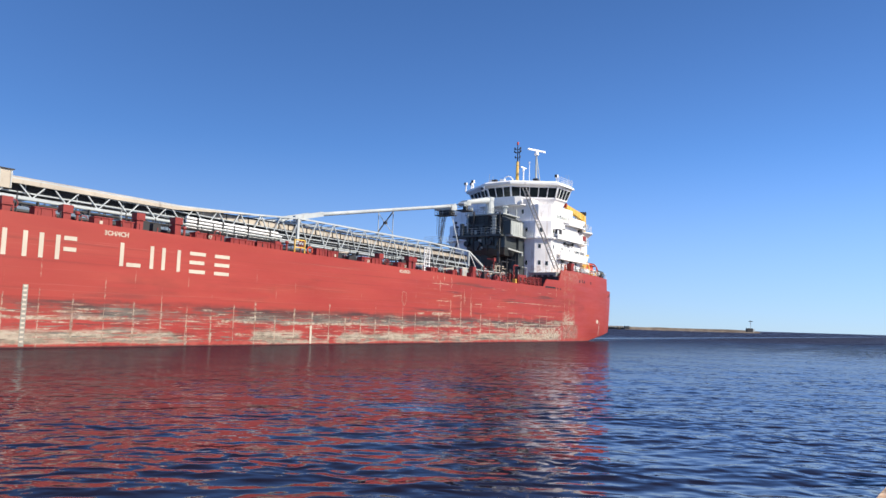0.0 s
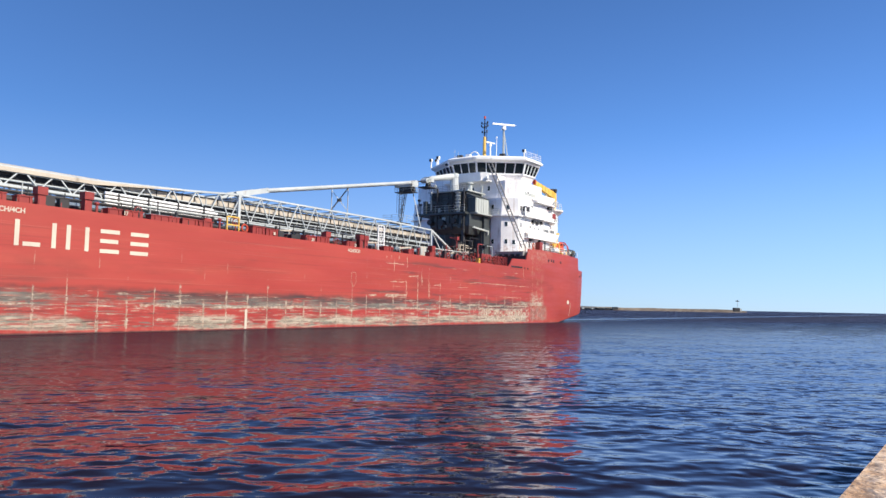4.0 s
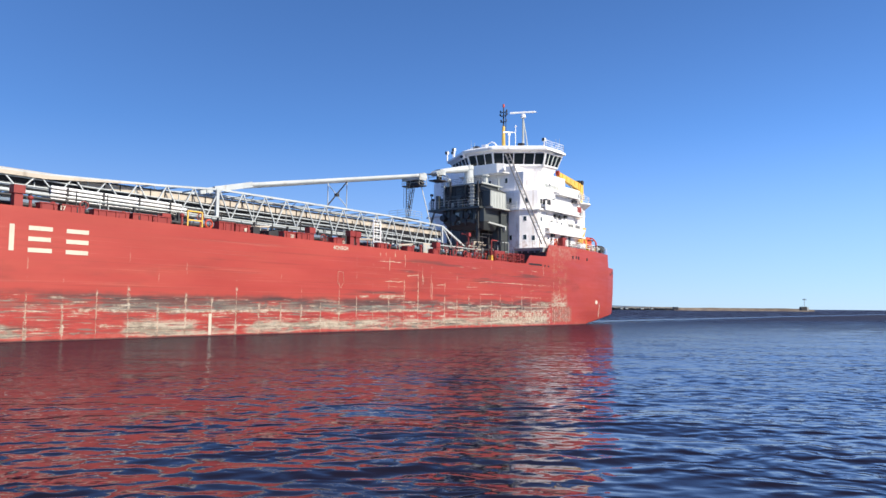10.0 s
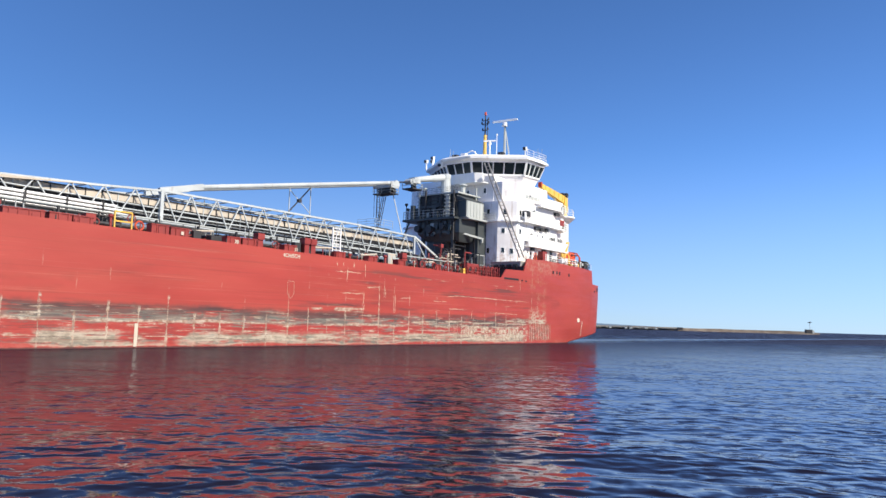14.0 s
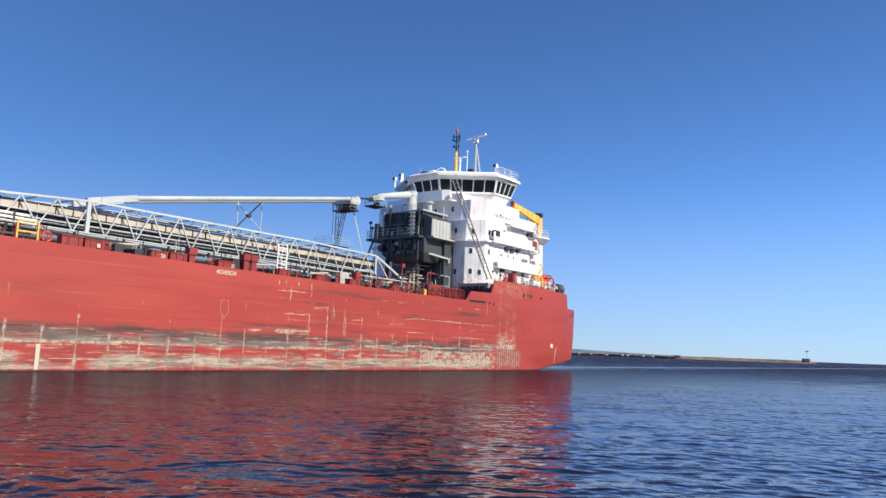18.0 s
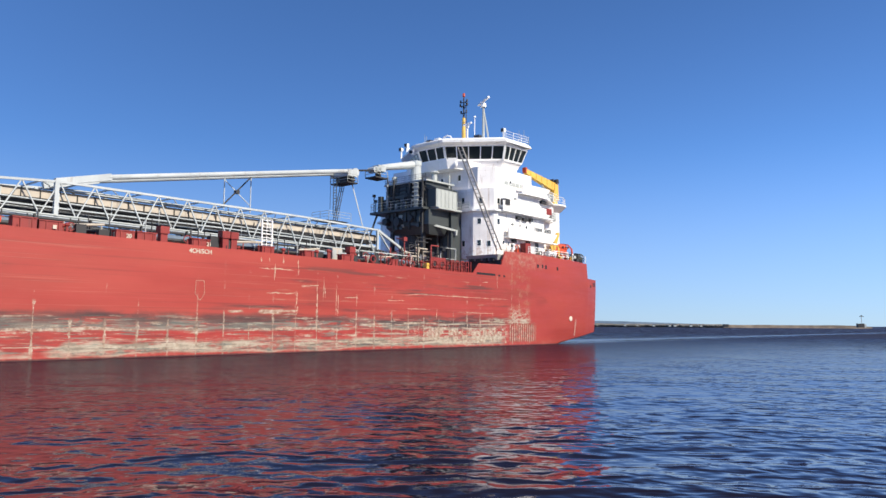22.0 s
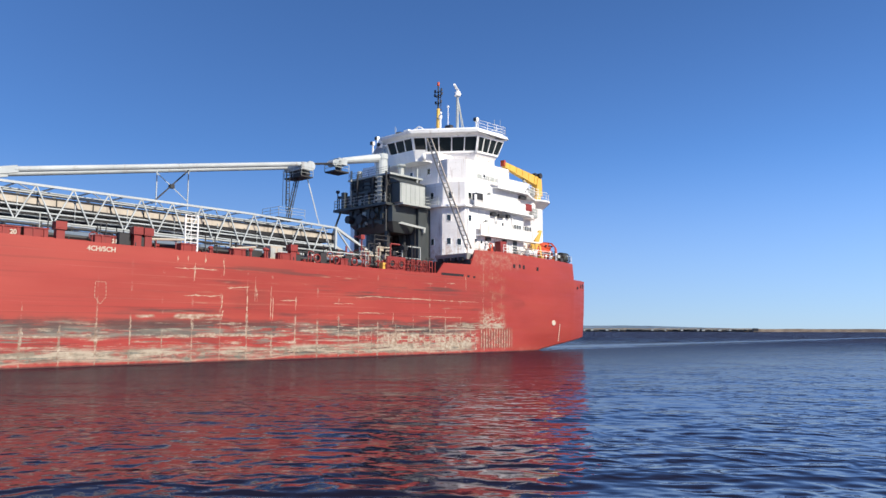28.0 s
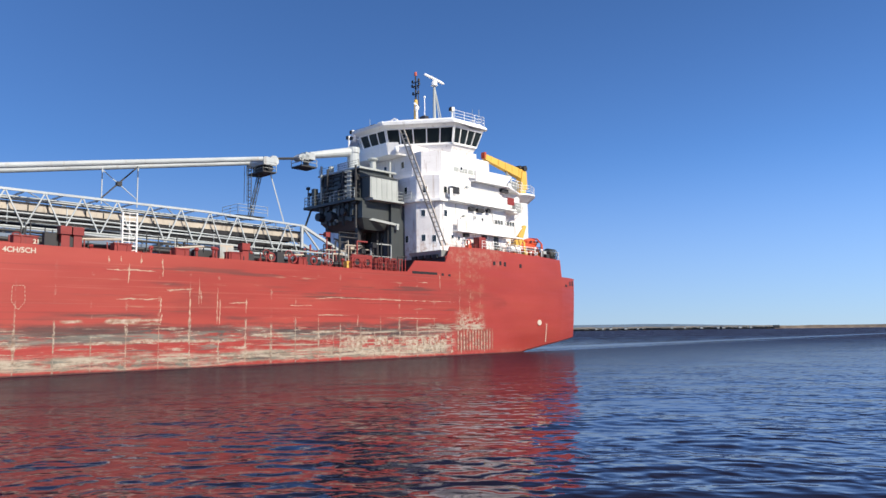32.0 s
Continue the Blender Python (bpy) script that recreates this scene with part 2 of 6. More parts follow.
    rows3 = both(n.step(near(shifted(z, wob, 0.25), 0.47, 0.1), 0.08, 0.03), between(x, 24.5, 26.0, 44.0, 50.0), between(z, 0.3, 0.5, 2.4, 3.0), n.step(smear2, 0.46, 0.55))
    c = n.mix(both(rows3, 0.75), c, pale)
    # upright marks over the frames behind the plating
    post = near(shifted(x, fine, 0.22), 2.3, 46.2)
    half = n.math("MULTIPLY", n.step(field(0.7, 0.9, 6, 0.75, 6.0), 0.38, 0.64, 0.015, 0.13), n.step(cell(2.3, 45.05, 9.0, 6.0), 0.1, 0.5, 0.3, 1.0))
    tall = shifted(z, cell(2.3, 45.05, 9.0, 5.0), 1.6)
    mark = both(n.step(n.math("SUBTRACT", half, post), -0.03, 0.02), n.step(tall, 3.3, 2.9), n.step(x, 25.0, 30.0), n.step(field(3.0, 2.2, 6, 0.75, 61.0), 0.38, 0.48))
    c = n.mix(both(mark, 0.85), c, n.mix(n.step(blot, 0.42, 0.55), n.mix(0.5, cream, soot), cream))
    spike = both(n.step(post, 0.05, 0.02), n.step(tall, 6.2, 4.4), n.step(field(1.1, 0.7, 4, 0.6, 1.0), 0.54, 0.61), n.step(fine, 0.38, 0.5))
    c = n.mix(both(spike, n.step(x, 20.0, 26.0), 0.7), c, (0.50, 0.33, 0.24))
    # close comb of scrapes where the side begins to turn in
    comb = both(n.step(near(shifted(x, fine, 0.18), 0.46, 0.0), 0.12, 0.05), between(x, 18.6, 19.2, 24.3, 24.9), between(shifted(z, field(1.6, 0.0, 3, 0.6, 3.0), 1.6), 0.3, 0.6, 2.2, 2.7))
    c = n.mix(both(between(x, 18.4, 20.0, 24.3, 25.0), between(z, 0.3, 0.6, 2.4, 3.0), n.step(blot, 0.36, 0.56), 0.75), c, (0.20, 0.075, 0.05))
    c = n.mix(both(comb, n.step(field(1.5, 1.7, 5, 0.7, 5.0), 0.38, 0.5), 0.85), c, cream)
    cap = both(between(x, 19.8, 21.2, 24.0, 25.2), between(shifted(z, blot, 1.4), 2.3, 2.7, 3.5, 4.7), n.step(field(0.9, 2.2, 6, 0.75, 20.0), 0.44, 0.56))
    c = n.mix(both(cap, 0.85), c, cream)
    shelf = both(between(x, 19.5, 21.0, 27.0, 30.0), between(shifted(z, wob, 0.5), 2.55, 2.75, 3.0, 3.25), n.step(streak2, 0.42, 0.52), n.step(blot, 0.36, 0.5))
    c = n.mix(both(shelf, 0.85), c, pale)
    quarter = both(between(shifted(x, wob, 1.5), 19.8, 21.0, 24.0, 25.6), between(z, 3.2, 4.0, 10.4, 11.2))
    rust = field(0.8, 1.3, 6, 0.75, 17.0)
    c = n.mix(both(quarter, n.step(rust, 0.48, 0.64), 0.5), c, (0.40, 0.17, 0.10))
    c = n.mix(both(quarter, n.step(near(shifted(x, jit, 0.5), 1.6, 20.9), 0.12, 0.04), n.step(blot, 0.48, 0.62), 0.45), c, (0.47, 0.32, 0.23))
    c = n.mix(both(between(x, 16.5, 18.5, 25.0, 26.0), between(z, 8.6, 9.8, 11.0, 11.4), n.step(blot, 0.38, 0.70), 0.6), c, n.mix(n.step(fine, 0.4, 0.6), (0.34, 0.13, 0.09), (0.55, 0.36, 0.27)))
    # scattered scrapes and smudges higher up on the after part
    high = both(between(z, 2.9, 3.4, 6.9, 7.7), between(x, 24.0, 26.0, 52.0, 66.0))
    spots = n.step(field(0.14, 0.55, 3, 0.5, 2.5), 0.44, 0.58)
    rows = near(shifted(z, jit, 0.8), 0.83, 0.3)
    c = n.mix(both(high, spots, n.step(rows, 0.10, 0.03), n.step(smear, 0.53, 0.6), 0.7), c, (0.46, 0.27, 0.18))
    c = n.mix(both(high, spots, n.step(post, 0.12, 0.05), n.step(field(0.8, 1.1, 4, 0.65, 6.5), 0.52, 0.6), 0.6), c, (0.50, 0.33, 0.24))
    grime = field(0.075, 1.5, 5, 0.55, 1.5)
    c = n.mix(both(high, n.step(grime, 0.57, 0.66), 0.75), c, (0.11, 0.045, 0.035))
    # long faint drag lines all over the topsides
    topside = both(between(z, 2.9, 3.6, 7.4, 8.3), n.step(x, 20.0, 30.0))
    c = n.mix(both(topside, n.step(field(0.045, 5.0, 6, 0.66, 44.0), 0.54, 0.64), 0.32), c, (0.16, 0.03, 0.022))
    c = n.mix(both(topside, n.step(field(0.06, 6.5, 6, 0.68, 51.0), 0.57, 0.66), 0.34), c, (0.52, 0.17, 0.12))
    # pink scrubbed foot and wet edge
    c = n.mix(both(n.step(z, 0.6, 0.3), n.step(blot, 0.42, 0.6), 0.4), c, (0.50, 0.15, 0.11))
    c = n.mix(both(n.step(n.madd(blot, 0.2, z), 0.25, 0.14), 0.85), c, (0.06, 0.03, 0.025))
    plates = n.math("ADD", field(0.36, 0.5, 2), n.math("MULTIPLY", blot, 0.12))
    n.bump(plates, 0.25, 0.12)
    c = n.mix(1.0, c, (0.81, 0.81, 0.81), "MULTIPLY")
    return n.done(c, n.step(drag, 0.3, 0.7, 0.42, 0.6))


def lake_water():
    """Dark blue lake water: small wind waves, and the smooth track that the ship leaves behind."""
    n = Net("lake_water")
    at = n.place()
    w = n.place("World")
    x, y, z = n.xyz(w)
    # distance from the ship's track over the water
    side = n.madd(x, 0.822, n.madd(y, -0.569, 62.0))
    side = n.madd(n.noise(n.scaled(w, 0.015, 0.015, 0), 1.0, 2), 4.0, n.math("SUBTRACT", side, 2.0))
    calm = n.step(n.math("ABSOLUTE", side), 0.8, 5.0)
    gust = n.noise(n.scaled(w, 0.02, 0.008, 0), 1.0, 3)
    cat = n.noise(n.scaled(at, 0.16, 0.20, 0), 1.0, 4, 0.6)
    near = n.scaled(at, 0.95, 1.1, 1.0)
    open_lake = n.step(n.math("ADD", y, n.math("MULTIPLY", n.math("ABSOLUTE", x), 0.7)), 70.0, 190.0)
    h = n.math("ADD", n.noise(near, 1.9, 1, 0.35, 0.4), n.math("MULTIPLY", n.noise(near, 3.4, 1, 0.4, 0.4), 0.12))
    h = n.math("ADD", h, n.math("MULTIPLY", n.noise(n.scaled(at, 0.25, 0.4, 1.0), 1.0, 1), 1.0))
    h = n.math("MULTIPLY", n.math("MULTIPLY", h, n.step(gust, 0.25, 0.75, 0.75, 1.2)), n.madd(calm, 0.85, 0.15))
    h = n.math("MULTIPLY", n.math("MULTIPLY", h, n.step(cat, 0.36, 0.64, 0.25, 2.3)), n.madd(open_lake, 6.0, 1.0))
    # along the ship's side the wind waves are damped to a close ripple
    lee = n.math("MULTIPLY", n.step(side, 9.0, 11.0), n.step(side, 56.0, 14.0))
    h = n.math("MULTIPLY", h, n.madd(lee, -0.7, 1.0))
    h = n.math("ADD", h, n.math("MULTIPLY", n.noise(n.scaled(at, 1.0, 1.3, 1.0), 5.5, 2, 0.5), n.madd(lee, 0.1, 0.02)))
    normal = n.bump(h, 1.0, WAVE)
    body = n.done((0.011, 0.010, 0.020), 0.5, 0.0, 0.0)
    # unresolved chop offshore: blurred and weaker mirroring, but for the ship's smooth track
    far = n.math("MULTIPLY", n.step(n.math("ADD", y, n.math("MULTIPLY", n.math("ABSOLUTE", x), 0.5)), 80.0, 280.0), n.madd(calm, 0.75, 0.25))
    gloss, out = n.node("ShaderNodeBsdfGlossy", in0=(0.87, 0.83, 0.87), in1=n.madd(lee, 0.13, n.madd(far, 0.3, 0.01)))
    fres = n.tree.nodes.new("ShaderNodeFresnel")
    fres.inputs["IOR"].default_value = 1.333
    both = n.tree.nodes.new("ShaderNodeMixShader")
    n.tree.links.new(normal, gloss.inputs["Normal"])
    n.tree.links.new(normal, fres.inputs["Normal"])
    # mirroring is cut by place beside the ship, darkening the hull's reflection there
    gleam = n.math("MULTIPLY", n.step(fres.outputs[0], 0.08, 0.52), n.math("MULTIPLY", n.madd(far, -0.2, GLEAM), n.madd(lee, -0.62, 1.0)))
    n.tree.links.new(gleam, both.inputs[0])
    n.tree.links.new(n.bsdf.outputs[0], both.inputs[1])
    n.tree.links.new(out, both.inputs[2])
    n.tree.links.new(both.outputs[0], n.tree.nodes["Material Output"].inputs[0])
    return body


WAVE, GLEAM = 0.042, 0.575

RED_HULL = hull_paint()
WATER = lake_water()
WHITE = paint("white_paint", (0.87, 0.865, 0.85), 0.45, (0.34, 0.23, 0.15), 0.5)
HOUSE = paint("house_white_paint", (0.82, 0.80, 0.79), 0.45, (0.36, 0.25, 0.18), 0.75, rust=(10.2, 13.0))
GREY = paint("dark_grey_paint", (0.058, 0.068, 0.070), 0.5, (0.05, 0.035, 0.03), 0.4)
LIGHT_GREY = paint("light_grey_paint", (0.46, 0.49, 0.475), 0.5, (0.2, 0.13, 0.08), 0.3)
BOOM_GREY = paint("boom_grey_paint", (0.54, 0.58, 0.59), 0.45, (0.28, 0.19, 0.13), 0.4)
BEIGE = paint("dusty_belt_cover", (0.56, 0.49, 0.40), 0.7, (0.17, 0.13, 0.10), 0.6)
# dark steel; also colours pieces that stand for shade
DARK = paint("sooty_steel_and_shade", (0.035, 0.035, 0.038), 0.6, (0.08, 0.05, 0.035), 0.3)
# rubber black, deep enough to paint the shade of openings and the boom's inside
BLACK = paint("black_rubber_and_shade", (0.012, 0.012, 0.014), 0.6, (0.05, 0.04, 0.035), 0.3)
RED_DECK = paint("deck_red_paint", (0.30, 0.036, 0.030), 0.55, (0.12, 0.05, 0.04), 0.35)
YELLOW = paint("yellow_paint", (0.70, 0.43, 0.08), 0.45, (0.25, 0.15, 0.05), 0.25)
ORANGE = paint("orange_fibreglass", (0.62, 0.085, 0.03), 0.35, (0.3, 0.1, 0.05), 0.2)
MARK = paint("white_hull_marking", (0.68, 0.60, 0.49), 0.5, (0.5, 0.25, 0.18), 0.25)
SCRAPE = paint("scraped_primer", (0.55, 0.38, 0.28), 0.7, (0.35, 0.06, 0.04), 0.6)
SCALE = paint("worn_scale_paint", (0.33, 0.31, 0.27), 0.6, (0.16, 0.05, 0.04), 0.9)
HATCH = paint("hatch_cover_paint", (0.18, 0.24, 0.32), 0.5, (0.2, 0.1, 0.07), 0.3)


def window_glass():
    n = Net("tinted_window_glass")
    c = n.mix(n.noise(n.place(), 0.6, 2), (0.012, 0.016, 0.018), (0.03, 0.04, 0.042))
    return n.done(c, 0.04, 0.0, 0.6)


GLASS = window_glass()


# ---- geometry helpers ----
class Shape:
    """Collects faces, then becomes one mesh."""

    def __init__(self):
        self.v, self.f = [], []

    def add(self, verts, faces):
        k = len(self.v)
        self.v += [tuple(p) for p in verts]
        self.f += [tuple(i + k for i in face) for face in faces]
        return self

    def box(self, x0, x1, y0, y1, z0, z1):
        v = [(x, y, z) for z in (z0, z1) for x, y in ((x0, y0), (x1, y0), (x1, y1), (x0, y1))]
        return self.add(v, [(3, 2, 1, 0), (4, 5, 6, 7), (0, 1, 5, 4), (1, 2, 6, 5), (2, 3, 7, 6), (3, 0, 4, 7)])

    def prism(self, low, high):
        """Between two loops of equally many points, both anticlockwise from above."""
        n = len(low)
        faces = [(i, (i + 1) % n, n + (i + 1) % n, n + i) for i in range(n)]
        return self.add(list(low) + list(high), faces + [tuple(range(n))[::-1], tuple(range(n, 2 * n))])

    def slab(self, outline, z0, z1):
        return self.prism([(x, y, z0) for x, y in outline], [(x, y, z1) for x, y in outline])

    def tube(self, p, q, r, r2=None, sides=8):
        p, q = Vector(p), Vector(q)
        d = (q - p).normalized()
        a = d.orthogonal().normalized()
        b = d.cross(a)
        r2 = r if r2 is None else r2
        ring = [(math.cos(2 * math.pi * i / sides), math.sin(2 * math.pi * i / sides)) for i in range(sides)]
        return self.prism([p + (a * c + b * s) * r for c, s in ring], [q + (a * c + b * s) * r2 for c, s in ring])

    def bar(self, p, q, w, h=None):
        """A square bar from p to q, one side level."""
        p, q = Vector(p), Vector(q)
        d = (q - p).normalized()
        a = d.cross((0, 0, 1))
        a = a.normalized() if a.length > 1e-4 else Vector((0, 1, 0))
        b = d.cross(a).normalized() * (w if h is None else h) / 2
        a = a * w / 2
        return self.prism([p - a - b, p + a - b, p + a + b, p - a + b], [q - a - b, q + a - b, q + a + b, q - a + b])

    def ring(self, centre, axis, radius, r, sides=16, thick=6):
        axis = Vector(axis).normalized()
        a = axis.orthogonal().normalized()
        b = axis.cross(a)
        v, f = [], []
        for i in range(sides):
            t = 2 * math.pi * i / sides
            out = a * math.cos(t) + b * math.sin(t)
            for j in range(thick):
                u = 2 * math.pi * j / thick
                v.append(Vector(centre) + out * (radius + r * math.cos(u)) + axis * r * math.sin(u))
        for i in range(sides):
            for j in range(thick):
                k, m = (i + 1) % sides, (j + 1) % thick
                f.append((i * thick + j, k * thick + j, k * thick + m, i * thick + m))
        return self.add(v, f)

    def ball(self, centre, rx, ry, rz, n=10, m=7):
        v, f = [], []
        for j in range(m + 1):
            p = math.pi * j / m
            for i in range(n):
                t = 2 * math.pi * i / n
                v.append((centre[0] + rx * math.sin(p) * math.cos(t), centre[1] + ry * math.sin(p) * math.sin(t), centre[2] + rz * math.cos(p)))
        for j in range(m):
            for i in range(n):
                k = (i + 1) % n
                f.append((j * n + i, (j + 1) * n + i, (j + 1) * n + k, j * n + k))
        return self.add(v, f)

    def mesh(self, name, material, smooth=False):
        me = bpy.data.meshes.new(name)
        me.from_pydata(self.v, [], self.f)
        bm = bmesh.new()
        bm.from_mesh(me)
        bmesh.ops.remove_doubles(bm, verts=bm.verts, dist=0.0001)
        bmesh.ops.dissolve_degenerate(bm, edges=bm.edges, dist=0.0001)
        bmesh.ops.recalc_face_normals(bm, faces=bm.faces)
        bm.to_mesh(me)
        bm.free()
        me.materials.append(material)
        if smooth:
            me.shade_smooth()
            me.set_sharp_from_angle(angle=radians(35))
        return me


def part(name, shape, material, parent, label="", smooth=False):
    me = shape if isinstance(shape, bpy.types.Mesh) else shape.mesh(name, material, smooth)
    ob = new(name, me)
    ob.parent = parent
    return tagged(ob, label)


def at(x, lo):
    """Value at x of a line through the points (x, value) in lo."""
    return float(np.interp(x, [p[0] for p in lo], [p[1] for p in lo]))


# ---- the lake, the shore and the dock ----
def lake():
    """One sheet to the horizon, with real wind waves over the stretch before the dock."""
    x0, x1, y0, y1 = -56.0, 70.0, -6.0, 124.0
    rows = [y0]
    while rows[-1] < y1:
        rows.append(rows[-1] + at(rows[-1], [(30, 0.11), (75, 0.25), (124, 0.5)]))
    y1 = rows[-1]
    nx, ny = int((x1 - x0) / 0.16) + 1, len(rows)
    gx, gy = np.meshgrid(np.linspace(x0, x1, nx), np.array(rows))
    rng = np.random.default_rng(5)
    h = np.zeros_like(gx)
    for i in range(84):
        short = i < 64
        wave = rng.uniform(0.36, 0.85) if short else rng.uniform(1.3, 3.4)
        a = radians(rng.normal(80, 42 if short else 30))
        k = 2 * math.pi / wave
        h += (0.0016 if short else 0.0009) * wave * np.sin(k * (gx * math.cos(a) + gy * math.sin(a)) + rng.uniform(0, 6.28))
    group = 0.75 + 0.45 * np.sin(gx * 0.06 + 1.3 * np.sin(gy * 0.05)) * np.sin(gy * 0.045 + 0.7)
    group *= 0.95 + 0.28 * np.sin(gx * 0.8 + 1.1 * np.sin(gy * 0.5)) * np.sin(gy * 0.9 + 1.3 * np.sin(gx * 0.4))
    edge = np.minimum.reduce([gx - x0, x1 - gx, gy - y0, y1 - gy])
    side = 0.822 * gx - 0.569 * gy + 62.0
    h *= 1.0 - 0.8 * np.clip((side - 9) / 3, 0, 1) * np.clip((52 - side) / 32, 0, 1)
    h *= group * np.clip(edge / 22, 0, 1)
    co = np.stack([gx, gy, h], -1).reshape(-1, 3)
    i = np.arange(nx * ny).reshape(ny, nx)
    quads = np.stack([i[:-1, :-1], i[:-1, 1:], i[1:, 1:], i[1:, :-1]], -1).reshape(-1, 4)
    far = 4700.0
    out = np.array([(-far, -far, 0), (far, -far, 0), (far, far, 0), (-far, far, 0)])
    k = nx * ny
    rim = [i[0, 0], i[0, -1], i[-1, -1], i[-1, 0]]
    sides = [i[0, :], i[:, -1], i[-1, ::-1], i[::-1, 0]]
    faces = quads.tolist()
    for s in range(4):
        faces.append([k + s, k + (s + 1) % 4] + [int(v) for v in sides[s][::-1]])
    me = bpy.data.meshes.new("water")
    me.from_pydata(np.concatenate([co, out]).tolist(), [], faces)
    me.materials.append(WATER)
    me.shade_smooth()
    ob = new("water", me)
    return tagged(ob, "dark blue lake water with small wind waves", "water", kind="structure")


# ---- the ship: x forward from the transom, y to port, z up from the water ----
DECK = [(0, 8.0), (34, 8.0), (62, 8.15), (95, 8.5), (225, 9.5)]
TOP = [(0, 8.75), (4.3, 8.75), (4.75, 10.75), (21, 11.0), (25.4, 10.85), (26.1, 9.25), (30.3, 9.15), (31.3, 8.05), (34, 8.0), (62, 8.2), (95, 8.6), (190, 9.6), (225, 12.5)]
BEAM = [(0, 9.45), (2, 10.1), (5, 10.8), (10, 11.5), (18, 11.85), (24, 11.9), (190, 11.9), (205, 10.2), (216, 6.2), (222, 2.5), (225, 0.25)]
KEEL = [(0, 1.4), (4, 0.98), (8, 0.52), (12, 0.1), (15, -0.6), (20, -3.5), (30, -7.5), (40, -8.0), (225, -8.0)]

TUCK = [(0, 0.35), (8, 0.75), (20, 0.2), (26, 0), (225, 0)]


def bulk_carrier():
    ship = new("bulk_carrier")
    tagged(ship, "long red bulk carrier with white after house and deck boom", "ship")
    hull(ship)
    decks(ship)
    markings(ship)
    deckhouse(ship)
    wheelhouse(ship)
    grey_tower(ship)
    boom(ship)
    boom_gantry(ship)
    deck_gear(ship)
    poop_gear(ship)
    return ship


def hull(ship):
    xs = sorted(set([0, 0.6, 1.2, 2, 3, 4, 4.3, 4.75, 6, 8, 10, 12, 14, 16, 18, 20, 21, 22, 24, 25.4, 26.1, 28, 30.3, 31.3, 34]
                    + list(range(38, 190, 4)) + [190, 195, 200, 205, 210, 213, 216, 219, 222, 224, 225]))
    loops = []
    for x in xs:
        b, top, keel = at(x, BEAM), at(x, TOP), at(x, KEEL)
        r = at(x, [(0, 0.22), (14, 0.4), (26, 1.6)])
        tuck = at(x, TUCK)
        pts = [(0.0, keel), (b - tuck - r, keel)]
        pts += [(b - tuck - r + r * math.sin(a), keel + r - r * math.cos(a)) for a in (0.5, 1.0, 1.57)]
        for f in (0.25, 0.5, 0.75, 1.0):
            z = keel + r + (top - keel - r) * f
            pts.append((b - tuck * (1 - f) ** 2, z))
        loops.append([(x, y, z) for y, z in pts] )
    s = Shape()
    m = len(loops[0])
    for side in (1, -1):
        v = [(x, side * y, z) for loop in loops for x, y, z in loop]
        f = [(i * m + j, (i + 1) * m + j, (i + 1) * m + j + 1, i * m + j + 1) for i in range(len(xs) - 1) for j in range(m - 1)]
        s.add(v, f)
        # inner face of the plating, so that the bulwarks have a thickness
        tops = [loop[-1] for loop in loops]
        rim = [(x, side * y, z) for x, y, z in tops] + [(x, side * (max(y, 0.4) - 0.14), z) for x, y, z in tops] + [(x, side * (max(y, 0.4) - 0.14), z - 3.2) for x, y, z in tops]
        k = len(xs)
        s.add(rim, [(i, i + 1, k + i + 1, k + i) for i in range(k - 1)] + [(k + i, k + i + 1, 2 * k + i + 1, 2 * k + i) for i in range(k - 1)])
    stern = [(0, y, z) for _, y, z in loops[0]] + [(0, -y, z) for _, y, z in loops[0][::-1][:-1]]
    s.add(stern, [tuple(range(len(stern)))])
    ob = part("hull", s, RED_HULL, ship, "faded red steel hull scraped to grey along the waterline")
    ob.data.shade_smooth()
    ob.data.set_sharp_from_angle(angle=radians(28))
    # slots and ports of the bulwark: slightly proud blocks, painted black as their inner shade
    holes = [(30.7, 27.3, 8.02, 0.24), (26.7, 26.35, 7.98, 0.22), (25.75, 25.4, 7.94, 0.22)]
    holes += [(18.7, 18.3, 9.55, 0.42), (17.6, 17.25, 9.6, 0.42), (16.8, 16.4, 9.55, 0.45), (13.9, 13.5, 9.52, 0.42)]
    holes += [(1.9, 1.4, 8.05, 0.5), (0.9, 0.4, 8.1, 0.6), (3.2, 2.7, 7.75, 0.3)]
    for xa, xb, z, h in holes:
        s = Shape()
        ya, yb = at(xa, BEAM), at(xb, BEAM)
        v = []
        for zz in (z - h / 2, z + h / 2):
            v += [(xa, ya + 0.012, zz), (xb, yb + 0.012, zz), (xb, yb - 0.3, zz), (xa, ya - 0.3, zz)]
        s.prism(v[:4][::-1], v[4:][::-1])
        part("opening_shade", s, BLACK, ob, "black block painting the shaded opening in the bulwark")


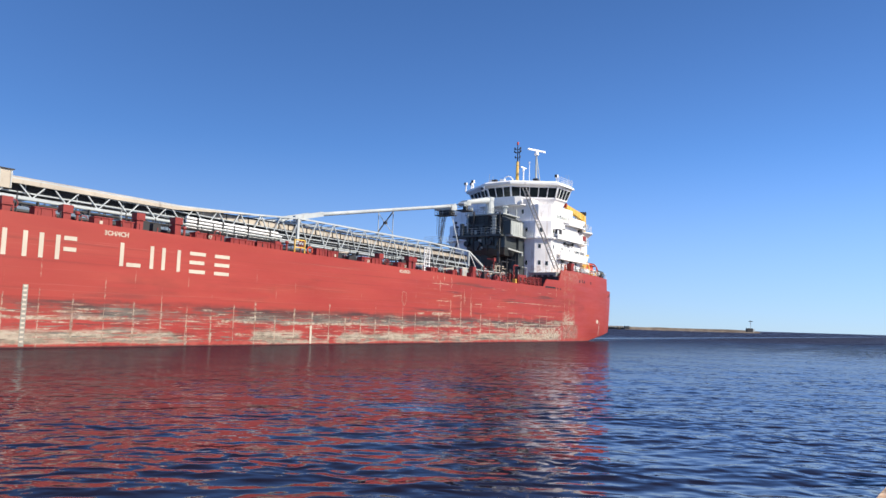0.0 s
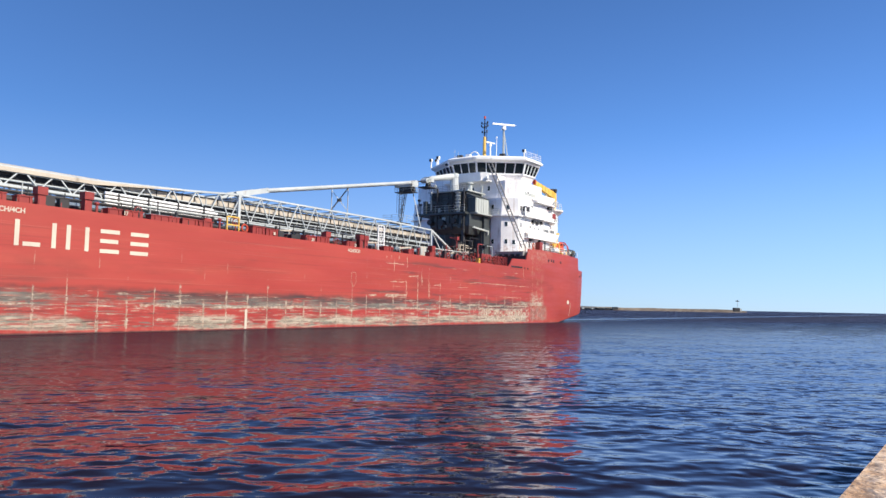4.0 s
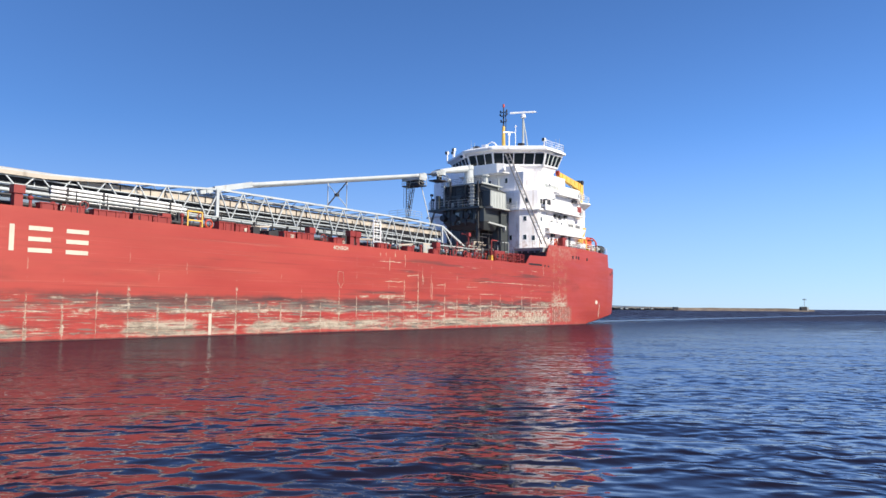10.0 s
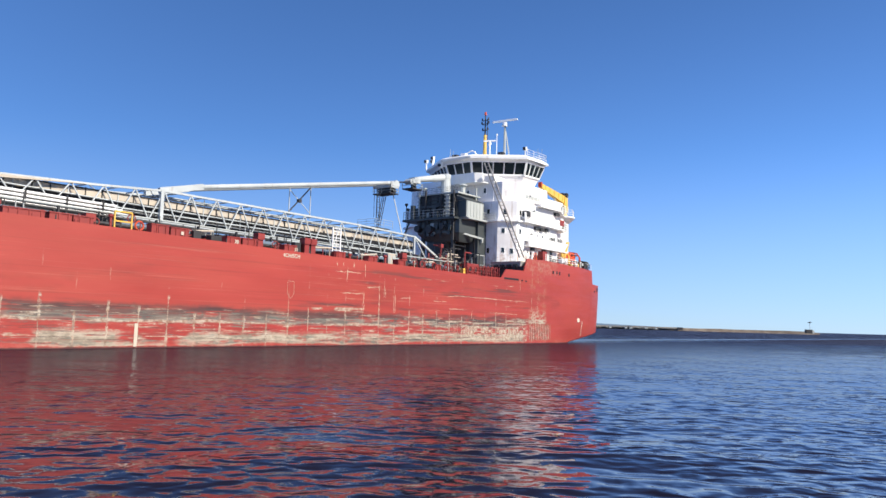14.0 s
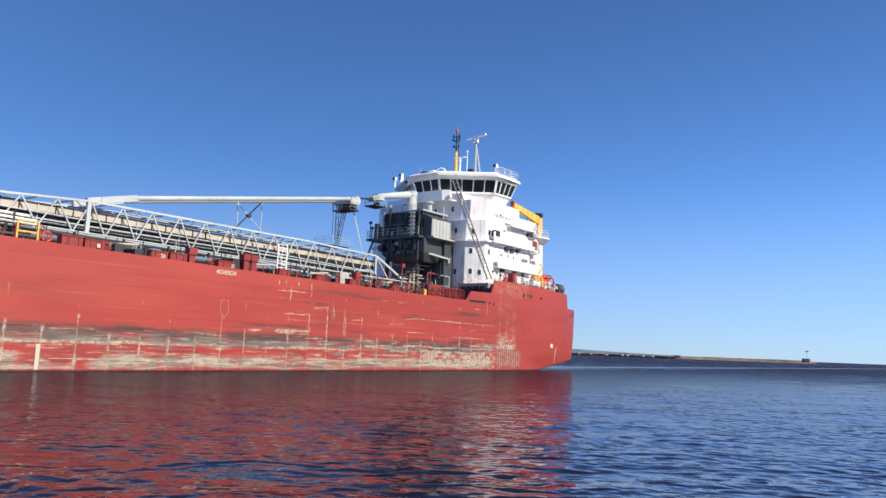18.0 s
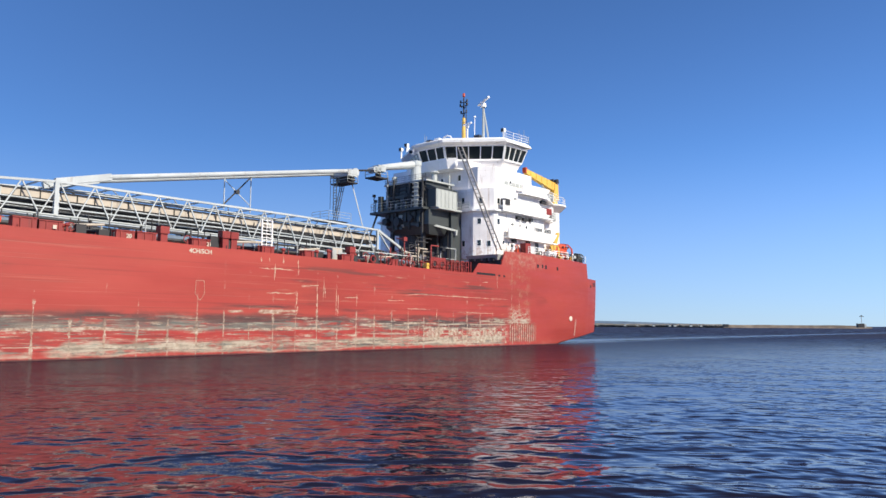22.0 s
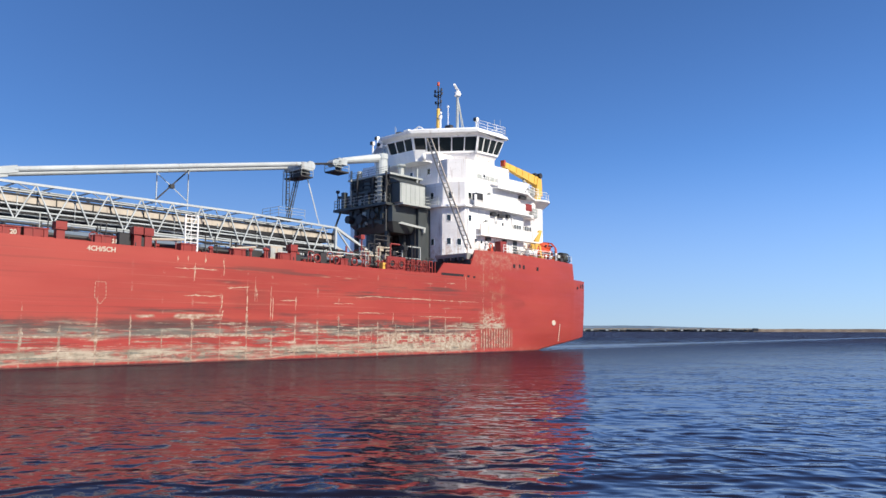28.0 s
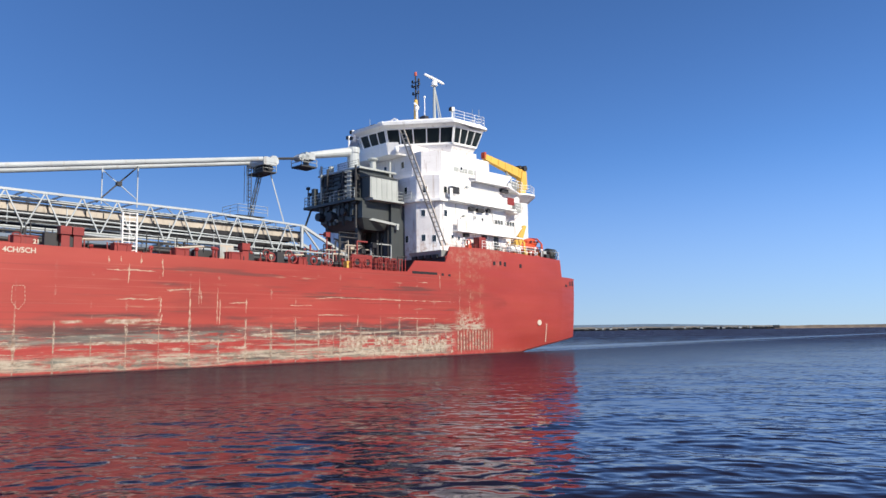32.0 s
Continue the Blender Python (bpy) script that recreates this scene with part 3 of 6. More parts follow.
def decks(ship):
    s = Shape()
    xs = [26.0, 34, 62, 95, 150, 190, 205, 216, 222]
    for a, b in zip(xs, xs[1:]):
        ya, yb, za, zb = at(a, BEAM) - 0.1, at(b, BEAM) - 0.1, at(a, DECK) - 0.08, at(b, DECK) - 0.08
        s.prism([(a, -ya, za - 0.2), (b, -yb, zb - 0.2), (b, yb, zb - 0.2), (a, ya, za - 0.2)], [(a, -ya, za), (b, -yb, zb), (b, yb, zb), (a, ya, za)])
    part("main_deck", s, RED_DECK, ship)
    s = Shape()
    line = [(x, at(x, BEAM) - 0.1) for x in (4.6, 7, 10, 14, 18, 22, 26.0)]
    s.slab([(x, -y) for x, y in line] + [(x, y) for x, y in line[::-1]], 9.7, 9.85)
    part("poop_deck", s, RED_DECK, ship)
    s = Shape()
    line = [(x, at(x, BEAM) - 0.1) for x in (0.1, 2, 4.6)]
    s.slab([(x, -y) for x, y in line] + [(x, y) for x, y in line[::-1]], 7.4, 7.6)
    s.box(4.5, 4.62, -10.5, 10.5, 7.6, 9.8)
    part("mooring_deck", s, RED_DECK, ship)
    s = Shape()
    s.box(25.9, 26.02, -11.7, 11.7, 7.9, 9.8)
    part("poop_front", s, DARK, ship)


def hull_y(x, z):
    """Half breadth of the hull at x and height z."""
    b, top, keel = at(x, BEAM), at(x, TOP), at(x, KEEL)
    r = at(x, [(0, 0.22), (14, 0.4), (26, 1.6)])
    tuck = at(x, TUCK)
    f = max(0.0, min(1.0, (z - keel - r) / (top - keel - r)))
    return b - tuck * (1 - f) ** 2


def on_side(s, x0, x1, z0, z1, lift=0.02):
    """A painted mark on the port side between x0 and x1."""
    y = hull_y((x0 + x1) / 2, (z0 + z1) / 2)
    return s.box(min(x0, x1), max(x0, x1), y - 0.02, y + lift, z0, z1)


def painted_text(ship, name, body, x, y, z, size, label):
    """Flat painted characters facing to port, that start at x and run aft."""
    cu = bpy.data.curves.new(name, "FONT")
    cu.body, cu.size, cu.extrude, cu.offset = body, size, 0.012, 0.012
    tmp = bpy.data.objects.new(name, cu)
    me = bpy.data.meshes.new_from_object(tmp)
    bpy.data.objects.remove(tmp)
    me.materials.append(MARK)
    ob = new(name, me)
    ob.parent = ship
    ob.matrix_local = pose(x, y, z, 90, 0, 180)
    tagged(ob, label)


def markings(ship):
    # plain white bars where the company's lettering stands
    bars = [
        [(106.35, 106.05, 5.92, 7.62), (105.05, 104.75, 5.92, 7.6)],
        [(104.0, 103.7, 5.92, 7.58)],
        [(102.9, 102.6, 5.9, 7.55), (102.35, 101.45, 7.25, 7.53), (102.35, 101.45, 6.5, 6.78)],
        [(98.2, 97.9, 5.8, 7.5), (97.65, 96.5, 5.8, 6.08)],
        [(95.75, 95.45, 5.78, 7.48)],
        [(94.75, 94.45, 5.76, 7.45), (93.4, 93.1, 5.74, 7.42)],
        [(92.25, 90.75, 7.12, 7.4), (92.25, 90.85, 6.42, 6.7), (92.25, 90.75, 5.7, 5.98)],
        [(89.85, 88.35, 7.1, 7.38), (89.85, 88.35, 6.4, 6.68), (89.85, 88.35, 5.7, 5.98)],
    ]
    for group in bars:
        for a, b, z0, z1 in group:
            part("white_bar", on_side(Shape(), a, b, z0, z1), MARK, ship, "plain white painted bar")
    for body, x, y, z, size in (("3CH/4CH", 99.5, 11.915, 7.93, 0.46), ("4CH/5CH", 65.45, 11.915, 7.66, 0.46)):
        painted_text(ship, "hold_mark", body, x, y, z, size, "white hold marking reading " + body)
    for body, x, y, z in (("17", 90.0, 11.085, 8.72), ("20", 69.9, 11.085, 8.42), ("21", 63.5, 11.085, 8.36)):
        painted_text(ship, "hatch_number", body, x, y, z, 0.4, "white hatch number reading " + body)
    # draught scales: a ladder of small marks with white posts
    s = Shape()
    on_side(s, 104.8, 104.45, 0.1, 4.1, 0.015)
    part("draught_scale", s, SCALE, ship, "worn pale grey draught scale")
    for i in range(13):
        part("draught_mark", on_side(Shape(), 104.74, 104.52, 0.35 + i * 0.3, 0.47 + i * 0.3, 0.03), MARK, ship)
    s = Shape()
    on_side(s, 78.65, 78.4, 0.1, 1.75, 0.03)
    part("load_scale", s, MARK, ship, "white painted upright scale at the waterline")
    # scrapes and smudges on the after part of the side: x and z of both ends
    rnd = random.Random(12)
    light = [(58.4, 4.86, 55.3, 4.93), (55.3, 5.05, 55.3, 3.98), (57.6, 7.34, 57.6, 5.98), (59.2, 6.87, 55.7, 6.87), (55.2, 7.86, 55.2, 6.48),
             (53.1, 5.83, 53.1, 3.18), (50.7, 5.06, 50.7, 3.14), (52.3, 5.67, 52.2, 4.66), (54.9, 5.56, 52.9, 5.78), (48.4, 5.11, 48.4, 4.33),
             (49.7, 4.77, 48.4, 4.8), (59.0, 7.77, 59.0, 7.34), (58.2, 7.82, 58.2, 7.39), (56.8, 8.0, 56.8, 7.38), (55.2, 3.9, 55.3, 3.1)]
    after = [(44.6, 4.64, 42.2, 4.73), (41.7, 3.9, 39.0, 3.93), (33.9, 3.71, 27.3, 3.63), (35.8, 5.34, 24.7, 5.31), (50.0, 4.74, 48.3, 4.81),
             (27.0, 8.0, 26.9, 6.52), (29.9, 7.07, 28.5, 7.08), (42.0, 5.26, 38.9, 5.47), (44.1, 3.64, 43.9, 2.75), (37.3, 4.01, 37.4, 2.95)]
    after += [(52.4, 6.59, 52.4, 4.5), (54.9, 5.62, 53.0, 5.68), (50.9, 5.9, 50.9, 3.2)]
    after += [(41.8, 3.91, 38.4, 3.89), (40.9, 5.42, 33.0, 5.33), (24.2, 5.9, 24.0, 3.6), (22.6, 5.4, 22.5, 3.4)]
    for group, width in ((light, 0.15), (after, 0.09)):
        for x0, z0, x1, z1 in group:
            n = max(8, round(((x1 - x0) ** 2 + (z1 - z0) ** 2) ** 0.5 / 0.16))
            along = Vector((x1 - x0, 0, z1 - z0)).normalized()
            up = Vector((-along.z, 0, along.x))
            drift, low, high = 0.0, [], []
            for i in range(n + 1):
                f = i / n
                drift = drift * 0.8 + rnd.uniform(-0.2, 0.2) * width
                m = Vector((x0 + (x1 - x0) * f, 0, z0 + (z1 - z0) * f)) + up * drift
                w = width * min(1, 0.15 + 4 * f, 0.15 + 4 * (1 - f)) * rnd.uniform(0.15, 1.0) ** 1.3 / 1.5
                low.append(m - up * w * rnd.uniform(0.4, 1.0))
                high.append(m + up * w * rnd.uniform(0.4, 1.0))
            s = Shape()
            for i in range(n):
                loop = [low[i], low[i + 1], high[i + 1], high[i]]
                s.prism([(v.x, hull_y(v.x, v.z) - 0.001, v.z) for v in loop], [(v.x, hull_y(v.x, v.z) + 0.006, v.z) for v in loop])
            part("scrape", s, SCRAPE, ship, "pale scrape through the paint")
    # tug mark: outline of a shield
    pts = [(64.8, 5.6), (64.1, 5.6), (64.05, 4.6), (64.42, 4.1), (64.82, 4.6)]
    for p, q in zip(pts, pts[1:] + pts[:1]):
        n = 4
        for i in range(n):
            a, b = (i + 0.15) / n, (i + 0.8) / n
            pa = (p[0] + (q[0] - p[0]) * a, 11.91, p[1] + (q[1] - p[1]) * a)
            pb = (p[0] + (q[0] - p[0]) * b, 11.91, p[1] + (q[1] - p[1]) * b)
            part("tug_mark", Shape().bar(pa, pb, 0.03, 0.035), SCRAPE, ship, "dash of a worn white shield outline")
    s = Shape()
    y = hull_y(9.8, 3.25)
    s.tube((9.74, y - 0.3, 3.25), (9.8, y + 0.1, 3.25), 0.32, sides=18)
    part("hull_disc", s, MARK, ship, "round white painted disc")
    for i in range(9):
        part("draught_mark", on_side(Shape(), 7.95, 7.75, 1.05 + i * 0.24, 1.17 + i * 0.24, 0.03), MARK, ship)


def railing(name, pts, parent, h=1.05, rails=3, material=None, every=1.6, r=0.028):
    """Posts and rails along a line of points on a deck."""
    material = material or WHITE
    s = Shape()
    for p, q in zip(pts, pts[1:]):
        for i in range(rails):
            z = h * (i + 1) / rails
            s.tube((p[0], p[1], p[2] + z), (q[0], q[1], q[2] + z), r, sides=5)
    rail = part(name, s, material, parent)
    post = Shape().tube((0, 0, 0), (0, 0, h), r * 1.2, sides=5).mesh("railing_post", material)
    for p, q in zip(pts, pts[1:]):
        n = max(1, round((Vector(q) - Vector(p)).length / every))
        for i in range(n + 1):
            ob = part("railing_post", post, material, rail)
            ob.location = Vector(p).lerp(Vector(q), i / n)
    return rail


def window(parent, p, right, w=0.46, h=0.72, name="window"):
    """A framed window centred at p on a wall that runs along the level direction right."""
    u = Vector((right[0], right[1], 0)).normalized()
    n = Vector((u.y, -u.x, 0))
    p = Vector(p)
    s = Shape()
    for du, dv, a, b in ((0, h / 2, w + 0.06, 0.05), (0, -h / 2, w + 0.06, 0.05)):
        s.bar(p + u * -a / 2 + Vector((0, 0, dv)) + n * 0.0, p + u * a / 2 + Vector((0, 0, dv)), 0.09, b)
    for d in (-w / 2, w / 2):
        s.bar(p + u * d + Vector((0, 0, -h / 2)), p + u * d + Vector((0, 0, h / 2)), 0.05, 0.08)
    g = Shape()
    a, b, z = u * w / 2, n * 0.03, Vector((0, 0, h / 2))
    g.prism([p - a - b - z, p + a - b - z, p + a + b - z, p - a + b - z], [p - a - b + z, p + a - b + z, p + a + b + z, p - a + b + z])
    part(name, g, GLASS, parent, "dark window pane")
    part("window_frame", s, WHITE, parent)


def deckhouse(ship):
    # lower two storeys: flat front, chamfered corners, long sides
    s = Shape()
    s.slab([(13.6, -9.6), (24.4, -9.6), (25.7, -7.4), (25.7, 7.4), (24.4, 9.6), (13.6, 9.6)], 9.8, 16.0)
    house = part("deckhouse", s, HOUSE, ship, "white steel after house of several storeys")
    s = Shape()
    s.slab([(12.5, -10.0), (24.7, -10.0), (26.1, -7.6), (26.1, 7.6), (24.7, 10.0), (12.5, 10.0)], 15.9, 16.15)
    part("deck_edge", s, WHITE, house)
    s = Shape()
    s.slab([(14.2, -9.6), (24.4, -9.6), (25.8, -7.4), (25.8, 7.4), (24.4, 9.6), (14.2, 9.6)], 16.1, 18.7)
    part("middle_storey", s, HOUSE, house)
    s = Shape()
    s.slab([(15.0, -6.4), (25.3, -6.4), (25.3, 6.4), (15.0, 6.4)], 18.7, 22.3)
    part("upper_storey", s, HOUSE, house)
    for side in (1, -1):
        s = Shape()
        pts = [(16.0, 6.2), (25.2, 6.2), (25.2, 7.7), (23.8, 9.3), (16.0, 9.3)]
        pts = pts if side > 0 else [(x, -y) for x, y in pts[::-1]]
        s.slab(pts, 18.7, 21.4)
        part("stair_block", s, HOUSE, house)
    # side decks with solid bulwarks, stepping down aft
    for z, x0, x1 in ((13.0, 11.5, 22.5), (16.15, 12.5, 23.6), (18.75, 13.2, 19.5)):
        for side in (1, -1):
            s = Shape()
            ya, yb = (9.5, 10.35) if side > 0 else (-10.35, -9.5)
            s.box(x0, x1, ya, yb, z - 0.16, z)
            part("side_deck", s, WHITE, house)
            s = Shape()
            y = 10.3 * side
            s.prism([(x0 + 1.2, y - 0.05, z), (x1, y - 0.05, z), (x1, y + 0.05, z), (x0 + 1.2, y + 0.05, z)],
                    [(x0, y - 0.05, z + 1.15), (x1, y - 0.05, z + 1.15), (x1, y + 0.05, z + 1.15), (x0, y + 0.05, z + 1.15)])
            part("side_bulwark", s, HOUSE, house)
    for y in (4.6, 6.0):
        window(house, (25.72, y, 12.1), (0, -1))
        window(house, (25.82, y, 17.3), (0, -1))
    window(house, (25.72, 2.6, 14.7), (0, -1))
    u = Vector((1.3, -2.2, 0)).normalized()
    for f, z in ((0.3, 12.1), (0.75, 12.0), (0.3, 14.7)):
        window(house, Vector((25.7, 7.4, z)).lerp(Vector((24.4, 9.6, z)), f), (-u.x, -u.y))
    window(house, Vector((25.8, 7.4, 17.2)).lerp(Vector((24.4, 9.6, 17.2)), 0.4), (-u.x, -u.y))
    for x, z in ((23.6, 17.2), (23.6, 14.7), (16.4, 17.0), (20.8, 11.9)):
        window(house, (x, 9.62, z), (1, 0))
    # fittings on the port side
    s = Shape().box(22.1, 23.2, 9.6, 10.35, 16.45, 17.6)
    hood = part("exhaust_hood", s, WHITE, house, "white exhaust hood with a black mouth")
    part("hood_mouth", Shape().box(22.2, 23.22, 9.7, 10.37, 16.75, 17.5), DARK, hood)
    for x in (15.0, 12.9):
        s = Shape().box(x - 0.75, x + 0.75, 9.6, 9.66, 13.85, 14.8)
        louvre = part("louvre", s, LIGHT_GREY, house, "grey ventilation louvre")
        for k in range(7):
            z = 13.9 + k * 0.13
            part("slat", Shape().box(x - 0.7, x + 0.7, 9.66, 9.72, z, z + 0.06), GREY, louvre)
        for k in range(4):
            part("mullion", Shape().box(x - 0.75 + k * 0.48, x - 0.69 + k * 0.48, 9.7, 9.76, 13.85, 14.8), WHITE, louvre)
    for k, w in enumerate((0.42, 0.3, 0.42, 0.36, 0.3, 0.42, 0.3, 0.42, 0.0, 0.42, 0.42, 0.42)):
        if w:
            x = 21.9 - k * 0.47
            part("name_bar", Shape().box(x - w, x, 9.3, 9.335, 19.5, 19.98), LIGHT_GREY, house, "plain dark bar on the white side")
    s = Shape().box(12.95, 14.15, 9.6, 10.4, 16.6, 17.4)
    part("hose_box", s, RED_DECK, house, "dark red fire hose cabinet")
    for x, z in ((15.4, 11.1), (20.2, 10.0)):
        part("door", Shape().box(x - 0.38, x + 0.38, 9.6, 9.66, z, z + 1.95), GREY if x < 18 else WHITE, house, "steel door")
    for x, z in ((21.2, 14.2), (20.6, 17.4), (18.6, 11.4)):
        s = Shape().bar((x, 9.58, z + 0.3), (x, 10.0, z + 0.45), 0.06)
        s.box(x - 0.14, x + 0.14, 9.9, 10.15, z + 0.25, z + 0.5)
        part("lamp_bracket", s, LIGHT_GREY, house)
    for x in (24.0, 19.2, 16.0):
        s = Shape().tube((x, 9.72, 9.9), (x, 9.72, 15.8), 0.05, sides=6)
        part("down_pipe", s, WHITE, house)
    # dark boxes put under the deck edges as their shadows
    for x, z, w in ((19.6, 15.55, 0.9), (18.2, 15.5, 1.1), (16.9, 15.6, 0.5), (20.6, 12.6, 0.7), (17.6, 12.6, 0.5), (14.0, 18.2, 1.2)):
        part("deck_edge_shade", Shape().box(x - w / 2, x + w / 2, 9.6, 9.95, z - 0.18, z + 0.2), DARK, house)
    for x, z in ((19.4, 17.3), (20.7, 19.9), (17.7, 14.6), (17.6, 17.2), (19.0, 14.7), (21.6, 12.2), (22.6, 12.3), (18.3, 10.9)):
        window(house, (x, 9.62 if z < 18.7 else 9.32, z), (1, 0), 0.3, 0.4)
    for x in (16.6, 18.9, 22.0):
        part("plate_seam", Shape().box(x - 0.02, x + 0.02, 9.6, 9.625, 9.9, 15.8), LIGHT_GREY, house)
    for z in (11.4, 17.9):
        part("plate_seam", Shape().box(14.4, 24.3, 9.6, 9.62, z - 0.02, z + 0.02), LIGHT_GREY, house)
    railing("wing_rail", [(13.4, 10.2, 18.75), (11.2, 9.6, 18.75), (10.2, 8.6, 18.75)], house, 1.05)
    s = Shape().slab([(9.6, 4.0), (16.0, 4.0), (16.0, 10.0), (13.0, 10.1), (9.6, 8.6)], 18.5, 18.7)
    part("after_deck", s, WHITE, house)
    s = Shape().slab([(10.5, 4.0), (14.5, 4.0), (14.5, 9.6), (11.5, 9.6), (10.5, 9.0)], 15.95, 16.12)
    part("after_deck", s, WHITE, house)
    s = Shape().slab([(9.4, -8.0), (14.0, -8.0), (14.0, 8.4), (9.4, 8.4)], 9.8, 18.5)
    part("after_casing", s, HOUSE, house, "white engine casing behind the house")
    s = Shape().slab([(11.5, -3.5), (16.5, -3.5), (16.5, 3.5), (11.5, 3.5)], 18.6, 24.0)
    part("funnel", s, WHITE, house)
    for y, z in ((2.2, 20.2), (5.0, 20.3), (0.0, 20.2)):
        window(house, (25.32, y, z), (0, -1))
    return house


SCANNERS = []  # turning part, its pivot, a time at which it lies across the view


def wheelhouse(ship):
    roof = [(16.8, 9.7), (17.1, 10.1), (22.3, 9.9), (26.9, 3.6)]
    top = [(17.4, 9.6), (21.8, 9.35), (26.2, 3.2)]
    mid = [(17.8, 9.0), (21.4, 8.75), (25.6, 3.0)]
    foot = [(18.4, 8.0), (21.0, 7.8), (24.9, 2.8)]

    def loop(line, z):
        return [(x, 2.0 - y, z) for x, y in line] + [(x, y, z) for x, y in line[::-1]]

    s = Shape().prism(loop(foot, 20.95), loop(mid, 22.75))
    house = part("wheelhouse", s, HOUSE, ship, "white wheelhouse with a band of slanted windows")
    s = Shape().prism(loop(mid, 22.75), loop(top, 24.45))
    glass = part("window_band", s, GLASS, house, "dark tinted slanted glass")
    a, b = loop(mid, 22.75), loop(top, 24.45)
    n = len(a)
    for i, count in ((0, 4), (1, 5), (2, 3), (3, 5), (4, 4)):
        for j in range(count + (i == 4)):
            f = j / count
            p, q = Vector(a[i]).lerp(Vector(a[i + 1]), f), Vector(b[i]).lerp(Vector(b[i + 1]), f)
            w = 0.26 if j == 0 else 0.12
            part("mullion", Shape().bar(p, q, w, w), WHITE, house)
    for k in range(5):
        s = Shape().bar(a[k], a[k + 1], 0.16, 0.2)
        s.bar(b[k], b[k + 1], 0.16, 0.22)
        part("window_rail", s, WHITE, house)
    s = Shape().prism(loop(top, 24.4), loop(roof, 24.72))
    s.prism(loop(roof, 24.72), loop([(x + 0.1, y - 0.1) for x, y in roof], 25.0))
    part("roof", s, WHITE, house, "broad white roof overhanging the windows")
    inner = [(17.4, 9.1), (17.6, 9.4), (21.9, 9.2), (26.0, 3.3)]
    s = Shape().prism(loop([(x + 0.15, y - 0.15) for x, y in roof], 25.0), loop(inner, 25.42))
    part("roof_curb", s, WHITE, house)
    # walkway with a flared bulwark under the front windows
    s = Shape().slab([(24.6, -3.0), (27.1, -2.2), (27.1, 4.6), (26.2, 5.4), (24.6, 5.6)], 21.25, 21.4)
    part("front_walkway", s, WHITE, house)
    edge = [(24.8, -3.0), (27.05, -2.2), (27.05, 4.5), (26.3, 5.4)]
    for (xa, ya), (xb, yb) in zip(edge, edge[1:]):
        low = [Vector((xa, ya, 21.4)), Vector((xb, yb, 21.4))]
        d = (low[1] - low[0]).normalized()
        o = Vector((d.y, -d.x, 0))
        q = [low[0], low[1], low[1] - o * 0.06, low[0] - o * 0.06]
        s = Shape().prism(q, [v + o * 0.22 + Vector((0, 0, 1.15)) for v in q])
        part("front_bulwark", s, WHITE, house)
    part("wing_lamp", Shape().ball((26.7, 5.5, 21.7), 0.26, 0.26, 0.4), WHITE, house)
    for side in (1, -1):
        s = Shape().box(19.0, 23.4, min(9.0 * side, 8.2 * side), max(9.0 * side, 8.2 * side), 20.85, 21.0)
        part("wing_ledge", s, WHITE, house)
    railing("roof_rail", [(17.2, -7.5, 25.2), (17.2, 9.7, 25.2), (21.9, 9.5, 25.2)], house, 1.0)
    # masts
    s = Shape().tube((18.4, 0, 25.0), (18.4, 0, 30.2), 0.33, 0.22, 10)
    mast = part("signal_mast", s, YELLOW, ship, "yellow tapering signal mast with dark lamps on top")
    s = Shape().tube((18.4, 0, 30.2), (18.4, 0, 33.4), 0.12, 0.08)
    s.tube((18.2, 0.3, 29.0), (18.3, 0.3, 32.6), 0.05, sides=5)
    for z, w in ((30.9, 0.45), (31.9, 0.6), (32.4, 0.55)):
        s.bar((18.4, -w, z), (18.4, w, z), 0.09)
        for y in (-w, w):
            s.tube((18.4, y, z), (18.4, y, z + 0.34), 0.12, sides=8)
    s.ring((18.4, 0, 31.8), (0, 0, 1), 0.4, 0.04)
    part("mast_top", s, DARK, mast, "dark lamp brackets")
    part("mast_lamp", Shape().tube((18.4, 0, 33.2), (18.4, 0, 33.65), 0.17, sides=8), ORANGE, mast, "red mast lamp")
    s = Shape().tube((19.5, 4.2, 25.0), (19.5, 4.2, 30.7), 0.2, 0.15)
    s.tube((18.2, 4.5, 25.0), (19.4, 4.25, 30.2), 0.07)
    s.tube((19.3, 5.0, 25.0), (19.45, 4.3, 30.0), 0.05)
    radar = part("radar_mast", s, LIGHT_GREY, ship, "pale radar mast")
    s = Shape().tube((19.5, 4.2, 30.7), (19.5, 4.2, 31.2), 0.4, 0.34, 10)
    part("radar_motor", s, WHITE, radar)
    s = Shape().prism([(-0.13, -2.0, 0.0), (0.13, -2.0, 0.0), (0.13, 2.0, 0.0), (-0.13, 2.0, 0.0)], [(-0.08, -1.9, 0.24), (0.1, -1.9, 0.24), (0.1, 1.9, 0.24), (-0.08, 1.9, 0.24)])
    s.tube((0, 0, -0.2), (0, 0, 0.05), 0.12, sides=8)
    SCANNERS.append((part("radar_scanner", s, WHITE, radar, "white radar scanner bar"), (19.5, 4.2, 31.4), 29.4))
    s = Shape().tube((20.6, 2.4, 25.0), (20.6, 2.4, 28.3), 0.13, 0.1)
    s.tube((20.6, 2.4, 28.0), (20.6, 2.4, 28.4), 0.22, 0.2)
    s.tube((20.2, 3.3, 25), (20.2, 3.3, 29.4), 0.05)
    s.ball((20.2, 3.3, 29.4), 0.16, 0.16, 0.16, 8, 5)
    for k in range(8):
        s.bar((20.75, 2.25, 25.4 + k * 0.35), (20.75, 2.6, 25.4 + k * 0.35), 0.04)
